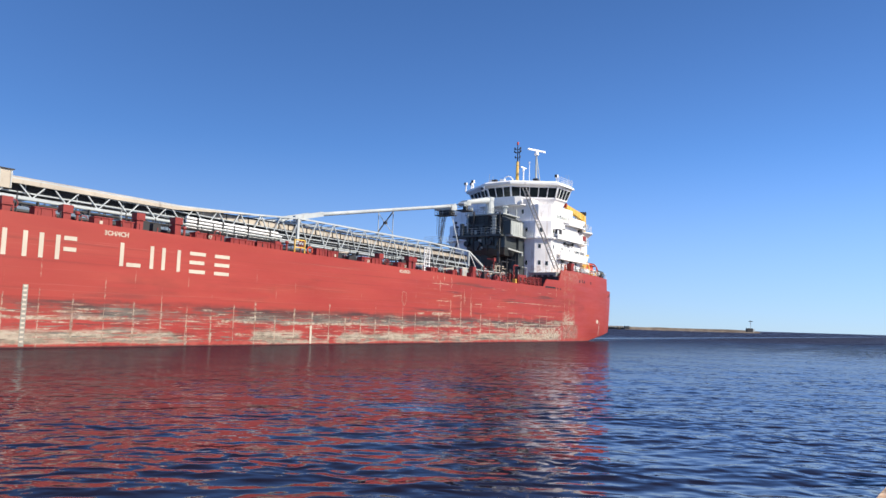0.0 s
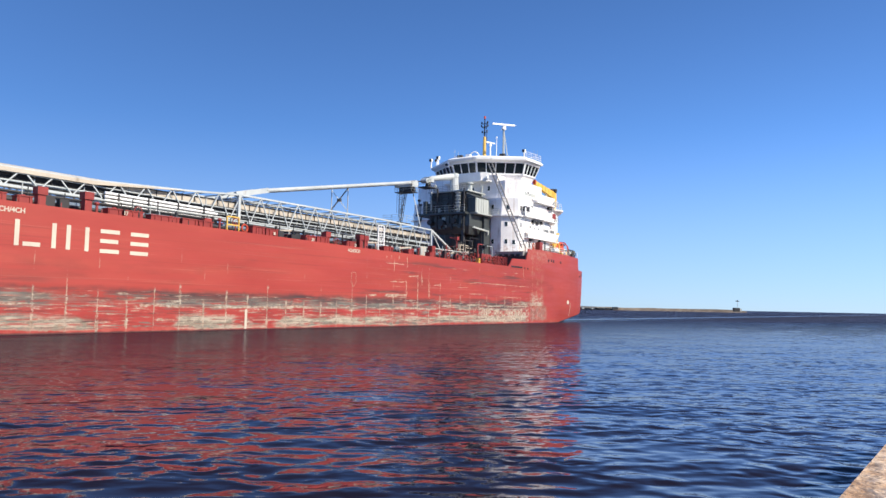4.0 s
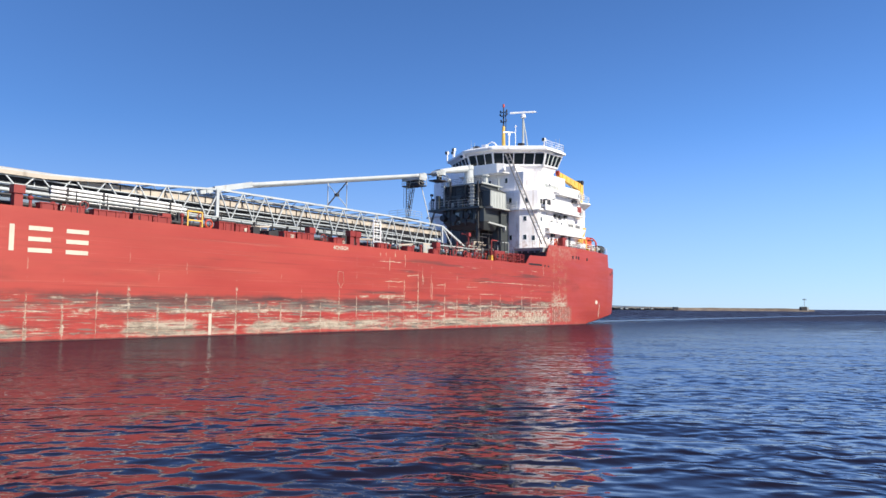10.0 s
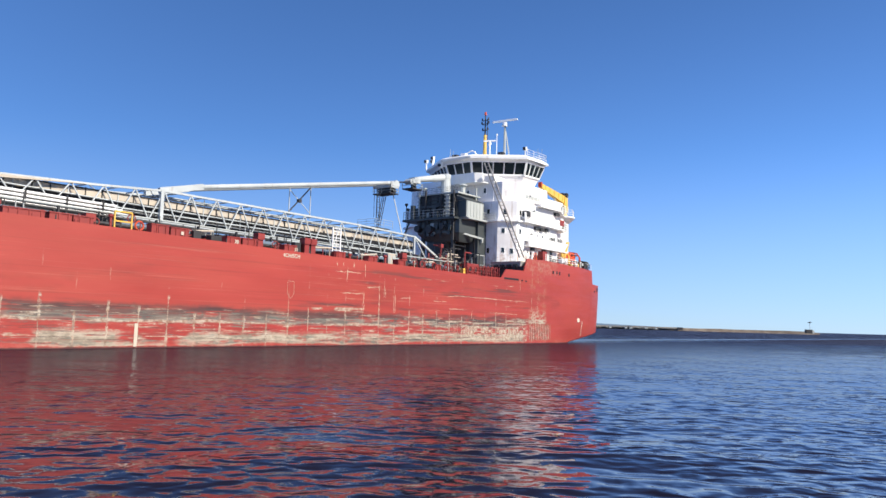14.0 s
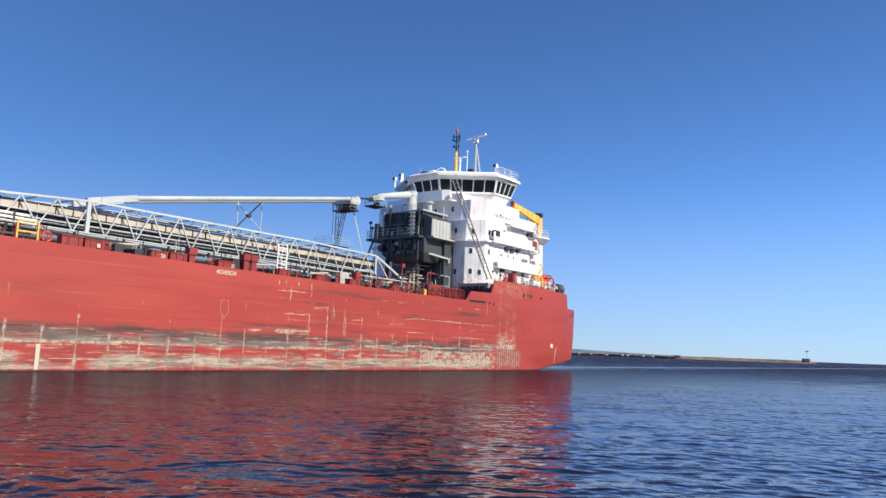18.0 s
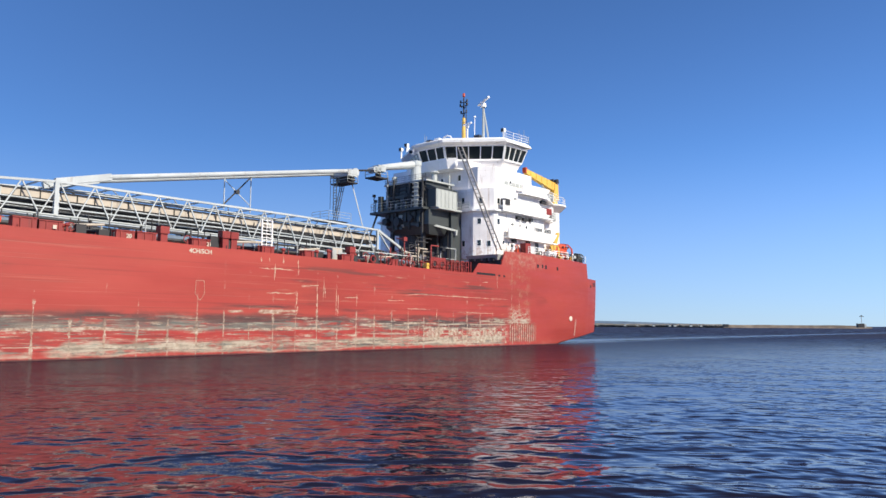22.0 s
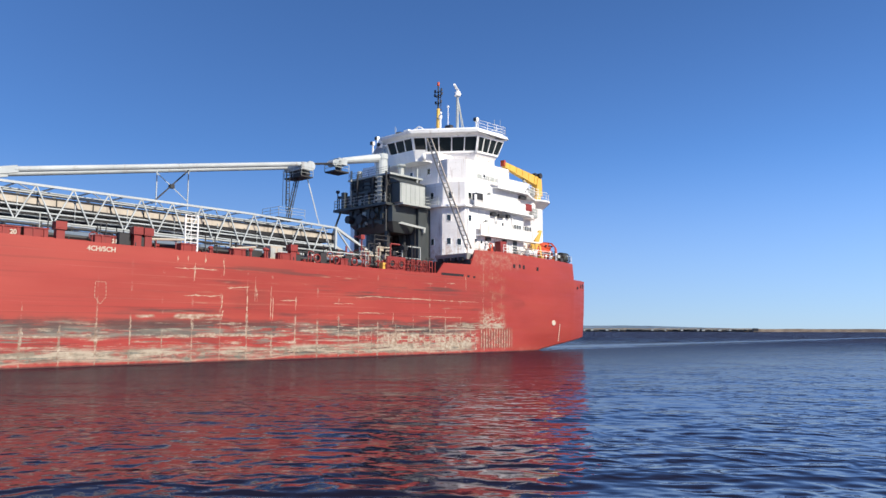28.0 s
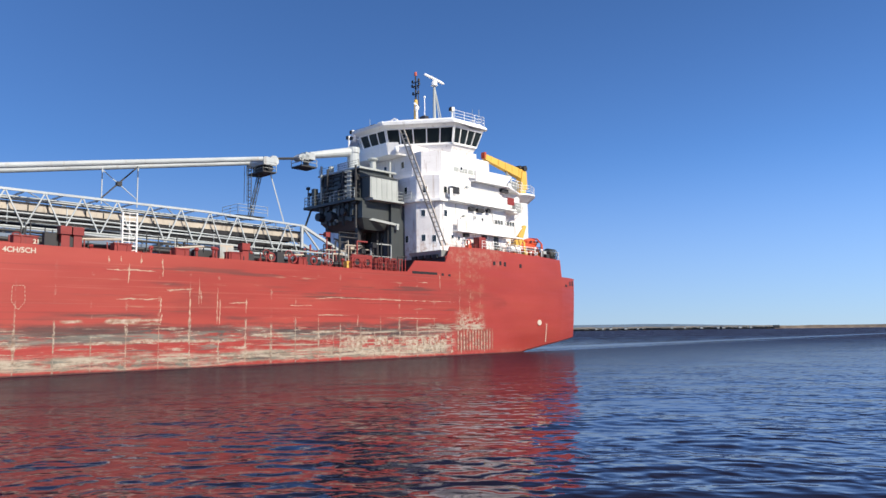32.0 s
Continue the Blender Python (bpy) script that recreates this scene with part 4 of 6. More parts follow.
    pole = part("antenna", s, WHITE, ship, "white antenna pole")
    s = Shape().prism([(-0.1, -0.9, 0.0), (0.1, -0.9, 0.0), (0.1, 0.9, 0.0), (-0.1, 0.9, 0.0)], [(-0.06, -0.85, 0.18), (0.08, -0.85, 0.18), (0.08, 0.85, 0.18), (-0.06, 0.85, 0.18)])
    SCANNERS.append((part("small_scanner", s, WHITE, pole, "short white radar scanner bar"), (20.6, 2.4, 28.45), 29.5))
    # curved white pipe and whip aerials on the roof
    s = Shape()
    arc = [(22.6, 0.6 + 1.1 * math.cos(a), 25.5 + 1.4 * math.sin(a)) for a in (0.0, 0.5, 1.0, 1.5, 2.1, 2.6, 3.1)]
    for p, q in zip(arc, arc[1:]):
        s.tube(p, q, 0.09, sides=6)
    part("roof_pipe", s, WHITE, ship, "curved white pipe on the roof")
    for x, y, h in ((24.9, -0.9, 1.6), (23.6, -2.4, 2.3), (18.6, 9.2, 2.0), (17.5, 9.2, 2.2), (17.6, 2.4, 2.4)):
        part("whip_aerial", Shape().tube((x, y, 25.0), (x, y, 25.0 + h), 0.035, 0.02, 5), LIGHT_GREY, ship)
    for x, y, z in ((26.9, -1.6, 24.2), (26.6, -2.2, 22.4)):
        s = Shape().tube((x - 0.7, y + 0.5, z - 0.1), (x, y, z), 0.08, sides=6)
        s.tube((x - 0.2, y - 0.1, z - 0.3), (x - 0.2, y - 0.1, z + 0.45), 0.26, 0.3, 10)
        lamp = part("wing_searchlight", s, WHITE, ship, "white searchlight on a bracket")
        part("lens", Shape().tube((x - 0.1, y - 0.1, z + 0.05), (x + 0.2, y - 0.1, z + 0.05), 0.22, sides=10), DARK, lamp)
    for x, y in ((21.8, 9.1), (21.8, -7.1), (23.6, -5.6), (22.3, -7.9)):
        s = Shape().tube((x, y, 25.0), (x, y, 26.1), 0.12)
        s.box(x - 0.2, x + 0.2, y - 0.2, y + 0.2, 26.1, 26.55)
        lamp = part("searchlight", s, WHITE, ship)
        part("lens", Shape().box(x + 0.19, x + 0.34, y - 0.18, y + 0.18, 26.1, 26.5), DARK, lamp)
    for i, (x, y) in enumerate(((23.5, -2.0), (24.2, -1.0), (24.6, 0.8), (23.0, 6.0))):
        s = Shape().box(x - 0.3, x + 0.3, y - 0.4, y + 0.4, 25.3, 26.25 - 0.1 * i)
        part("roof_locker", s, DARK if i % 2 else WHITE, ship)
    # long gangway ladder standing against the front
    p, q = Vector((25.9, 5.5, 24.0)), Vector((25.6, 11.2, 11.0))
    s = Shape()
    for d in (-0.32, 0.32):
        s.bar(p + Vector((0, d, 0)), q + Vector((0, d, 0)), 0.09, 0.16)
    ladder = part("gangway_ladder", s, BEIGE, ship, "long aluminium ladder leaning on the house")
    for i in range(1, 26):
        m = p.lerp(q, i / 26)
        part("rung", Shape().bar(m + Vector((0, -0.32, 0)), m + Vector((0, 0.32, 0)), 0.06), BEIGE, ladder)


def grey_tower(ship):
    s = Shape()
    s.slab([(26.4, -1.9), (31.0, -1.9), (31.0, 4.6), (26.4, 4.6)], 16.0, 19.2)
    s.slab([(26.4, -3.0), (30.6, -3.0), (30.6, -1.9), (26.4, -1.9)], 16.0, 17.7)
    tower = part("conveyor_tower", s, GREY, ship, "dark grey steel tower of the conveyor before the house")
    s = Shape().slab([(26.2, -3.9), (31.9, -3.9), (31.9, 4.9), (26.2, 4.9)], 15.75, 16.02)
    part("platform", s, GREY, tower)
    s = Shape().slab([(26.2, -2.1), (31.3, -2.1), (31.3, 4.9), (26.2, 4.9)], 19.15, 19.35)
    part("top_deck", s, LIGHT_GREY, tower)
    s = Shape().prism([(27.4, -0.9, 13.1), (30.4, -0.9, 13.1), (30.4, 4.6, 12.9), (27.4, 4.6, 12.9)], [(27.0, -1.7, 14.0), (31.2, -1.7, 14.0), (31.2, 5.2, 14.0), (27.0, 5.2, 14.0)])
    s.slab([(27.0, -1.7), (31.2, -1.7), (31.2, 5.2), (27.0, 5.2)], 14.0, 15.75)
    part("hopper", s, GREY, tower, "dark boxed hopper")
    part("chute", Shape().tube((28.9, 1.0, 9.6), (28.9, 1.0, 13.1), 0.9, 1.4, 14), DARK, tower)
    for y, z, r in ((-1.4, 14.7, 0.5), (0.6, 14.5, 0.6), (2.8, 14.8, 0.45)):
        s = Shape().tube((31.2, y, z), (31.9, y, z), r, r * 0.85, 12)
        part("drive_motor", s, DARK, tower)
    for x, y, h, w in ((30.2, -3.1, 1.1, 0.7), (31.4, 1.6, 1.0, 0.7), (31.5, -2.4, 1.9, 0.5), (27.6, -3.2, 1.1, 0.9)):
        part("control_box", Shape().box(x - w / 2, x + w / 2, y - w / 2, y + w / 2, 16.02, 16.02 + h), GREY, tower)
    for x, y, z0, z1 in ((31.3, -1.5, 16.0, 20.3), (31.3, -0.4, 13.5, 19.8), (31.25, 2.2, 13.5, 19.2), (31.3, 4.3, 13.0, 19.5), (27.0, 4.75, 18.3, 20.4)):
        part("riser_pipe", Shape().tube((x, y, z0), (x, y, z1), 0.13, sides=7), LIGHT_GREY if z1 > 20 else DARK, tower)
    for z in (14.9, 17.5):
        part("cable_tray", Shape().box(31.15, 31.3, -1.7, 4.2, z, z + 0.25), GREY, tower)
    for y in (-1.2, 3.8):
        part("tower_leg", Shape().bar((30.6, y, 7.95), (30.6, y, 15.75), 0.4), DARK, tower)
    s = Shape().box(25.5, 27.6, -3.0, 5.6, 7.95, 15.75)
    casing = part("lift_casing", s, GREY, tower)
    for y in (0.6, 1.5, 2.4, 3.3, 4.2, 5.1):
        part("casing_rib", Shape().box(27.6, 27.72, y - 0.07, y + 0.07, 8.0, 15.7), DARK, casing)
    part("casing_duct", Shape().tube((27.9, 3.7, 8.0), (27.9, 3.7, 15.7), 0.16, sides=8), DARK, casing)
    s = Shape().box(27.0, 30.8, 4.65, 6.0, 16.0, 18.2)
    side = part("side_cabin", s, LIGHT_GREY, tower, "light grey box cabin")
    s = Shape().box(26.3, 30.6, 4.6, 6.2, 15.8, 16.0)
    part("cabin_floor", s, LIGHT_GREY, side)
    for i in range(6):
        x = 27.1 + i * 0.7
        part("cabin_rib", Shape().box(x, x + 0.06, 6.0, 6.04, 16.0, 18.2), LIGHT_GREY, side)
    s = Shape().prism([(26.8, 4.6, 18.2), (31.0, 4.6, 18.2), (31.0, 6.1, 18.2), (26.8, 6.1, 18.2)], [(26.8, 4.6, 18.75), (31.0, 4.6, 18.75), (31.0, 4.9, 18.75), (26.8, 4.9, 18.75)])
    part("cabin_roof", s, GREY, side)
    # darker colour on the forward end stands for its shade
    part("cabin_end_shade", Shape().box(30.8, 30.86, 4.7, 5.95, 16.05, 18.15), GREY, side, "dark grey plate painting the cabin's shaded end")
    railing("cabin_rail", [(27.0, 6.0, 16.02), (26.2, 6.0, 16.02), (26.2, 7.2, 16.02)], side, 1.0, material=LIGHT_GREY)
    railing("top_rail", [(31.2, 4.7, 19.35), (31.2, -2.0, 19.35)], tower, 0.7, material=DARK, r=0.02)
    rnd = random.Random(17)
    for i in range(44):
        y, z = rnd.uniform(-1.7, 4.4), rnd.uniform(13.6, 18.4)
        w, h = rnd.uniform(0.12, 0.55), rnd.uniform(0.2, 0.9)
        x = 31.0 if z > 16 else 31.15
        part("tower_fitting", Shape().box(x, x + rnd.uniform(0.15, 0.45), y, y + w, z, z + h), (DARK, GREY, GREY, DARK, GREY, LIGHT_GREY)[i % 6], tower)
    for y, h in ((-3.6, 2.0), (-3.3, 1.3), (-2.4, 1.5)):
        s = Shape().tube((31.5, y, 16.0), (31.5, y, 16.0 + h), 0.07, sides=6)
        s.box(31.35, 31.65, y - 0.16, y + 0.16, 16.0 + h, 16.3 + h)
        part("flood_lamp", s, DARK, tower)
    railing("tower_rail", [(26.4, -3.8, 16.02), (31.8, -3.8, 16.02), (31.8, 4.7, 16.02)], tower, material=LIGHT_GREY)
    for y in (-1.6, -0.7, 0.2, 1.4, 2.6, 3.8):
        part("stiffener", Shape().box(31.0, 31.12, y - 0.06, y + 0.06, 16.05, 19.1), DARK, tower)
    for z in (16.5, 17.0, 17.5, 18.0, 18.45, 18.9):
        part("stiffener", Shape().box(31.0, 31.16, -1.9, 4.6, z - 0.06, z + 0.06), DARK, tower)
    s = Shape()
    for z in (16.4, 16.9, 17.4, 17.9, 18.4, 18.9):
        part("cage_hoop", Shape().ring((31.5, 3.4, z), (0, 0, 1), 0.42, 0.05), LIGHT_GREY, tower)
    s.box(31.3, 31.5, 3.1, 3.7, 16.0, 19.0)
    part("caged_ladder", s, LIGHT_GREY, tower)
    # swivel duct on top with its drive
    s = Shape().tube((28.9, 1.0, 19.3), (28.9, 1.0, 21.9), 0.75, 0.62, 14)
    s.tube((28.9, 1.0, 21.7), (28.9, 1.0, 22.3), 0.7, 0.7, 14)
    duct = part("slewing_post", s, BOOM_GREY, tower)
    s = Shape().tube((28.9, 1.0, 21.9), (33.9, 0.0, 20.85), 0.52, 0.36, 14)
    s.box(33.6, 34.8, -0.5, 0.5, 20.3, 21.0)
    part("hoist_arm", s, BOOM_GREY, duct, "pale grey hoist arm")
    s = Shape().box(34.4, 35.3, -0.5, 0.5, 20.2, 20.75)
    s.tube((35.3, -0.5, 20.35), (35.3, 0.5, 20.35), 0.34, sides=12)
    part("sheave_block", s, BOOM_GREY, duct)
    part("sheave_platform", Shape().box(33.7, 35.6, -0.9, 0.9, 19.35, 19.5).box(34.3, 34.5, -0.4, 0.4, 19.5, 20.25), DARK, duct)
    railing("sheave_rail", [(33.7, 0.9, 19.5), (35.6, 0.9, 19.5), (35.6, -0.9, 19.5)], duct, 0.7, rails=2, material=LIGHT_GREY, r=0.035)
    s = Shape()
    for y in (-0.4, 0.4):
        s.tube((35.4, y, 20.3), (39.4, y, 19.6), 0.07, sides=5)
    part("hoist_rope", s, DARK, duct)
    s = Shape().tube((29.6, -2.0, 19.3), (29.6, -2.0, 20.6), 0.3)
    part("vent_pipe", s, LIGHT_GREY, tower)
    s = Shape().tube((28.2, 3.4, 19.3), (28.2, 3.4, 20.6), 0.35)
    s.ball((28.2, 3.4, 20.7), 0.6, 0.6, 0.25)
    part("vent_cowl", s, LIGHT_GREY, tower)
    part("strut", Shape().bar((31.4, -3.0, 16.0), (33.4, -4.0, 9.5), 0.2), GREY, tower)
    s = Shape().bar((30.4, 5.0, 14.0), (26.8, 5.9, 13.5), 0.16, 0.24)
    s.box(26.9, 27.2, 5.7, 6.0, 13.0, 13.5)
    part("outrigger", s, LIGHT_GREY, tower, "pale grey outrigger beam")


def boom(ship):
    top = [(30, 13.0), (36.3, 13.0), (47, 13.3), (71.2, 13.35), (77.5, 12.9), (87, 12.45), (113, 12.62)]
    bot = [(30, 9.9), (46, 9.95), (57, 10.45), (71.2, 10.6), (87, 10.95), (113, 11.3)]
    body = part("boom", Shape().box(36, 112, -1.5, 1.5, 11.75, 11.95), DARK, ship, "long unloading boom of grey steel lattice")
    for y in (2.0, -2.0):
        xs = [36.3, 47, 57, 71.2, 77.5, 87, 112]
        for kind, line, w in (("top_chord", top, 0.18), ("bottom_chord", bot, 0.2)):
            s = Shape()
            for a, b in zip(xs, xs[1:]):
                s.bar((a, y, at(a, line)), (b, y, at(b, line)), w)
            part(kind, s, BOOM_GREY, body)
        step = 2.75
        for i in range(27):
            x = 36.6 + i * step
            if x + step > 112:
                break
            for a, b in ((x, x + step / 2), (x + step, x + step / 2)):
                part("diagonal", Shape().bar((a, y, at(a, bot)), (b, y, at(b, top)), 0.095), BOOM_GREY, body)
        for x, w in ((36.3, 0.24), (71.2, 0.32)):
            part("end_post", Shape().bar((x, y, at(x, bot)), (x, y, at(x, top)), w), BOOM_GREY, body)
        part("end_brace", Shape().bar((36.3, y, 13.0), (29.6, y * 0.9, 10.0), 0.26), BOOM_GREY, body)
        part("end_brace", Shape().bar((36.3, y, 13.0), (33.4, y * 0.95, 9.95), 0.14), BOOM_GREY, body)
        part("end_brace", Shape().bar((36.3, y, 9.95), (29.6, y * 0.9, 9.7), 0.2), BOOM_GREY, body)
    for i in range(28):
        x = 36.6 + i * 2.75
        part("cross_beam", Shape().bar((x, -2, at(x, top)), (x, 2, at(x, top)), 0.12), BOOM_GREY, body)
        part("cross_beam", Shape().bar((x, -2, at(x, bot)), (x, 2, at(x, bot)), 0.16), BOOM_GREY, body)
        if i % 2 == 0:
            part("wind_brace", Shape().bar((x, -2, at(x, top)), (x + 2.75, 2, at(x + 2.75, top)), 0.07), BOOM_GREY, body)
    # dusty belt cover: inside the lattice aft, on top of it forward
    s = Shape()
    pts = [(36, 11.8, 12.3), (57, 11.87, 12.4), (72, 11.97, 12.52), (84, 11.87, 12.47), (112, 12.0, 12.72)]
    for (a, l0, h0), (b, l1, h1) in zip(pts[:-1], pts[1:-1]):
        for y in (1.35, -1.55):
            s.prism([(a, y, l0), (b, y, l1), (b, y + 0.2, l1), (a, y + 0.2, l0)], [(a, y, h0), (b, y, h1), (b, y + 0.2, h1), (a, y + 0.2, h0)])
    part("belt_cover", s, BEIGE, body, "dusty beige belt cover")
    s = Shape()
    for a, b, f, g in ((78, 87, 0.06, 0.36), (87, 98, 0.36, 0.38), (98, 112, 0.38, 0.38)):
        s.prism([(a, 2.06, at(a, top) - f), (b, 2.06, at(b, top) - g), (b, 2.14, at(b, top) - g), (a, 2.14, at(a, top) - f)],
                [(a, 2.06, at(a, top) - 0.04), (b, 2.06, at(b, top) - 0.04), (b, 2.14, at(b, top) - 0.04), (a, 2.14, at(a, top) - 0.04)])
    part("belt_fascia", s, BEIGE, body, "dusty pale edge of the belt cover")
    part("belt_side", Shape().prism([(84, 1.35, 11.5), (112, 1.35, 11.5), (112, 1.55, 11.5), (84, 1.55, 11.5)], [(84, 1.35, 12.36), (112, 1.35, 12.36), (112, 1.55, 12.36), (84, 1.55, 12.36)]), BLACK, body)
    s = Shape()
    for (a, l0, h0), (b, l1, h1) in zip(pts[3:], pts[4:]):
        s.prism([(a, -2.0, h0), (b, -2.0, h1), (b, 2.1, h1), (a, 2.1, h0)], [(a, -1.6, h0 + 0.16), (b, -1.6, h1 + 0.16), (b, 1.7, h1 + 0.16), (a, 1.7, h0 + 0.16)])
    part("belt_roof", s, BEIGE, body, "dusty beige belt cover")
    for i in range(50):
        x = 37 + i * 1.5
        part("belt_idler", Shape().tube((x, -1.5, 11.5), (x, 1.5, 11.5), 0.1, sides=6), DARK, body)
    s = Shape().box(101.5, 106.0, -2.1, 2.15, 11.7, 13.12)
    head = part("boom_head", s, BEIGE, body, "pale boxed machinery house")
    part("head_roof", Shape().box(101.4, 106.2, -2.2, 2.25, 13.12, 13.2), DARK, head)
    for x in (101.55, 102.4, 103.3, 104.2, 105.1, 105.9):
        part("head_rib", Shape().box(x, x + 0.08, 2.15, 2.21, 11.75, 13.05), BOOM_GREY, head)
    s = Shape()
    for a, b in ((36, 57), (57, 72), (72, 112)):
        za, zb = at(a, bot) + 0.6, at(b, bot) + 0.6
        s.prism([(a, -1.4, za), (b, -1.4, zb), (b, 1.4, zb), (a, 1.4, za)], [(a, -1.4, za + 0.6), (b, -1.4, zb + 0.6), (b, 1.4, zb + 0.6), (a, 1.4, za + 0.6)])
    # the belt's colour also holds the shade inside the lattice
    part("return_belt", s, BLACK, body, "black return belt in its tray, blackened for the shade there")
    for y, dz in ((1.8, 0.45), (1.85, 1.15), (-1.8, 0.45)):
        s = Shape()
        for a, b in ((36.3, 57), (57, 71), (71, 112)):
            s.tube((a, y, at(a, bot) + dz), (b, y, at(b, bot) + dz), 0.06, sides=6)
        part("hand_pipe", s, BOOM_GREY, body)
    for y, za, zb, w, m in ((1.62, 11.55, 11.68, 0.1, BLACK), (1.66, 12.5, 12.6, 0.1, BLACK), (1.9, 11.1, 11.2, 0.07, BOOM_GREY), (1.95, 10.85, 10.9, 0.06, BLACK), (-1.7, 12.7, 12.8, 0.1, BLACK), (0.6, 12.9, 12.98, 0.3, BOOM_GREY)):
        s = Shape()
        for a, b in ((36.3, 57), (57, 71.2), (71.2, 77.5), (77.5, 100)):
            if za > 12.4 and a > 70:
                break
            d = (at(a, bot) - 9.95) * 0.45, (at(b, bot) - 9.95) * 0.45
            s.bar((a, y, za + d[0] - 0.1), (b, y, za + d[1] - 0.1), w, zb - za)
        part("stringer", s, m, body)
    for i in range(46):
        x = 37.2 + i * 1.4
        part("belt_frame", Shape().bar((x, 1.6, at(x, bot) + 0.3), (x, 1.6, min(at(x, bot) + 1.9, at(x, top) - 0.15)), 0.07), BLACK if i % 3 else BOOM_GREY, body)
    # access ladder from the deck up to the boom
    s = Shape()
    for x in (55.9, 56.95):
        s.bar((x, 9.0, 8.1), (x, 9.0, 11.35), 0.1)
    s.bar((56.45, 9.0, 8.3), (56.45, 9.0, 11.3), 0.04)
    ladder = part("access_ladder", s, WHITE, body, "white steel ladder panel")
    for i in range(11):
        z = 8.3 + i * 0.3
        part("rung", Shape().bar((55.9, 9.0, z), (56.95, 9.0, z), 0.05), WHITE, ladder)
    # dark line above the belt cover, and a black plate as the shade below it
    for y in (1.57, -1.6):
        s = Shape()
        for (a, l0, h0), (b, l1, h1) in zip(pts[:-1], pts[1:-1]):
            s.bar((a, y, h0 + 0.04), (b, y, h1 + 0.04), 0.14, 0.1)
            s.prism([(a, y - 0.03, l0 - 0.42), (b, y - 0.03, l1 - 0.42), (b, y + 0.03, l1 - 0.42), (a, y + 0.03, l0 - 0.42)],
                    [(a, y - 0.03, l0 - 0.02), (b, y - 0.03, l1 - 0.02), (b, y + 0.03, l1 - 0.02), (a, y + 0.03, l0 - 0.02)])
        part("cover_edge", s, BLACK, body, "black edge of the belt cover with a painted band of shade")


def boom_gantry(ship):
    # tubular stays
    for y in (1.2, -1.2):
        s = Shape().tube((39.8, y, 19.35), (66.8, y, 14.45), 0.23, 0.23, 12)
        s.bar((66.6, y, 14.5), (71.0, y, 13.45), 0.4, 0.55)
        part("boom_stay", s, BOOM_GREY, ship, "pale grey tubular stay of the boom")
    s = Shape().box(39.3, 40.4, -1.5, 1.5, 18.75, 19.45)
    head = part("stay_head", s, BOOM_GREY, ship, "sheave head at the end of the stays")
    part("sheave", Shape().tube((39.0, -1.2, 19.3), (39.0, 1.2, 19.3), 0.5, sides=12), BOOM_GREY, head)
    part("platform", Shape().box(39.0, 40.5, -1.4, 1.5, 17.95, 18.08), DARK, head)
    railing("platform_rail", [(39.0, 1.5, 18.08), (40.5, 1.5, 18.08), (40.5, -1.4, 18.08)], head, 0.9, material=LIGHT_GREY)
    s = Shape()
    for y in (-0.16, 0.16):
        for x in (39.75, 40.05):
            s.bar((x, y, 18.0), (x + 1.1, y, 13.3), 0.06)
    part("winch_gear", Shape().box(39.3, 40.1, -0.9, 0.9, 18.08, 18.75).tube((39.5, -1.2, 18.4), (39.5, 1.3, 18.4), 0.3, sides=10), DARK, head)
    mast = part("lattice_mast", s, GREY, ship, "slender lattice mast with a ladder")
    for i in range(9):
        z = 13.5 + i * 0.5
        d = 1.1 * (18 - z) / 4.7
        for y in (-0.16, 0.16):
            part("lace", Shape().bar((39.75 + d, y, z), (40.05 + d, y, z + (0.4 if i % 2 else 0.0)), 0.035), GREY, mast)
    s = Shape()
    for y in (-0.25, 0.25):
        s.bar((41.0, y, 14.4), (41.0, y, 18.6), 0.06)
        s.bar((41.45, y, 15.0), (41.45, y, 18.6), 0.04)
    cage = part("ladder", s, GREY, mast, "grey caged ladder")
    for i in range(13):
        z = 14.6 + i * 0.32
        part("rung", Shape().bar((41.0, -0.25, z), (41.0, 0.25, z), 0.04), GREY, cage)
        if i % 2 and z > 15:
            part("hoop", Shape().bar((41.0, 0.25, z), (41.45, 0.25, z), 0.04), GREY, cage)
    part("raking_strut", Shape().bar((39.2, 0.8, 18.0), (38.0, 1.4, 13.2), 0.1), BOOM_GREY, ship)
    part("landing", Shape().box(40.0, 43.0, -1.0, 1.2, 13.5, 13.56), GREY, ship)
    railing("landing_rail", [(40.0, 1.6, 13.58), (43.2, 1.6, 13.58), (43.2, -1.2, 13.58)], ship, 0.9, material=LIGHT_GREY, r=0.02)
    # hanging cross frame between the stays and the boom
    for x in (52.0, 55.0):
        z = 19.35 - (x - 39.8) * 4.9 / 27
        part("hanger", Shape().bar((x, 0, z - 0.2), (x, 0, 13.3), 0.08), BOOM_GREY, ship)
    part("hanger_brace", Shape().bar((52.0, 0, 16.9), (55.4, 0, 13.4), 0.11), DARK, ship)
    part("hanger_brace", Shape().bar((55.0, 0, 16.2), (52.0, 0, 14.0), 0.06), BOOM_GREY, ship)
    part("hanger_joint", Shape().box(53.4, 53.8, -0.2, 0.2, 15.0, 15.35), DARK, ship)


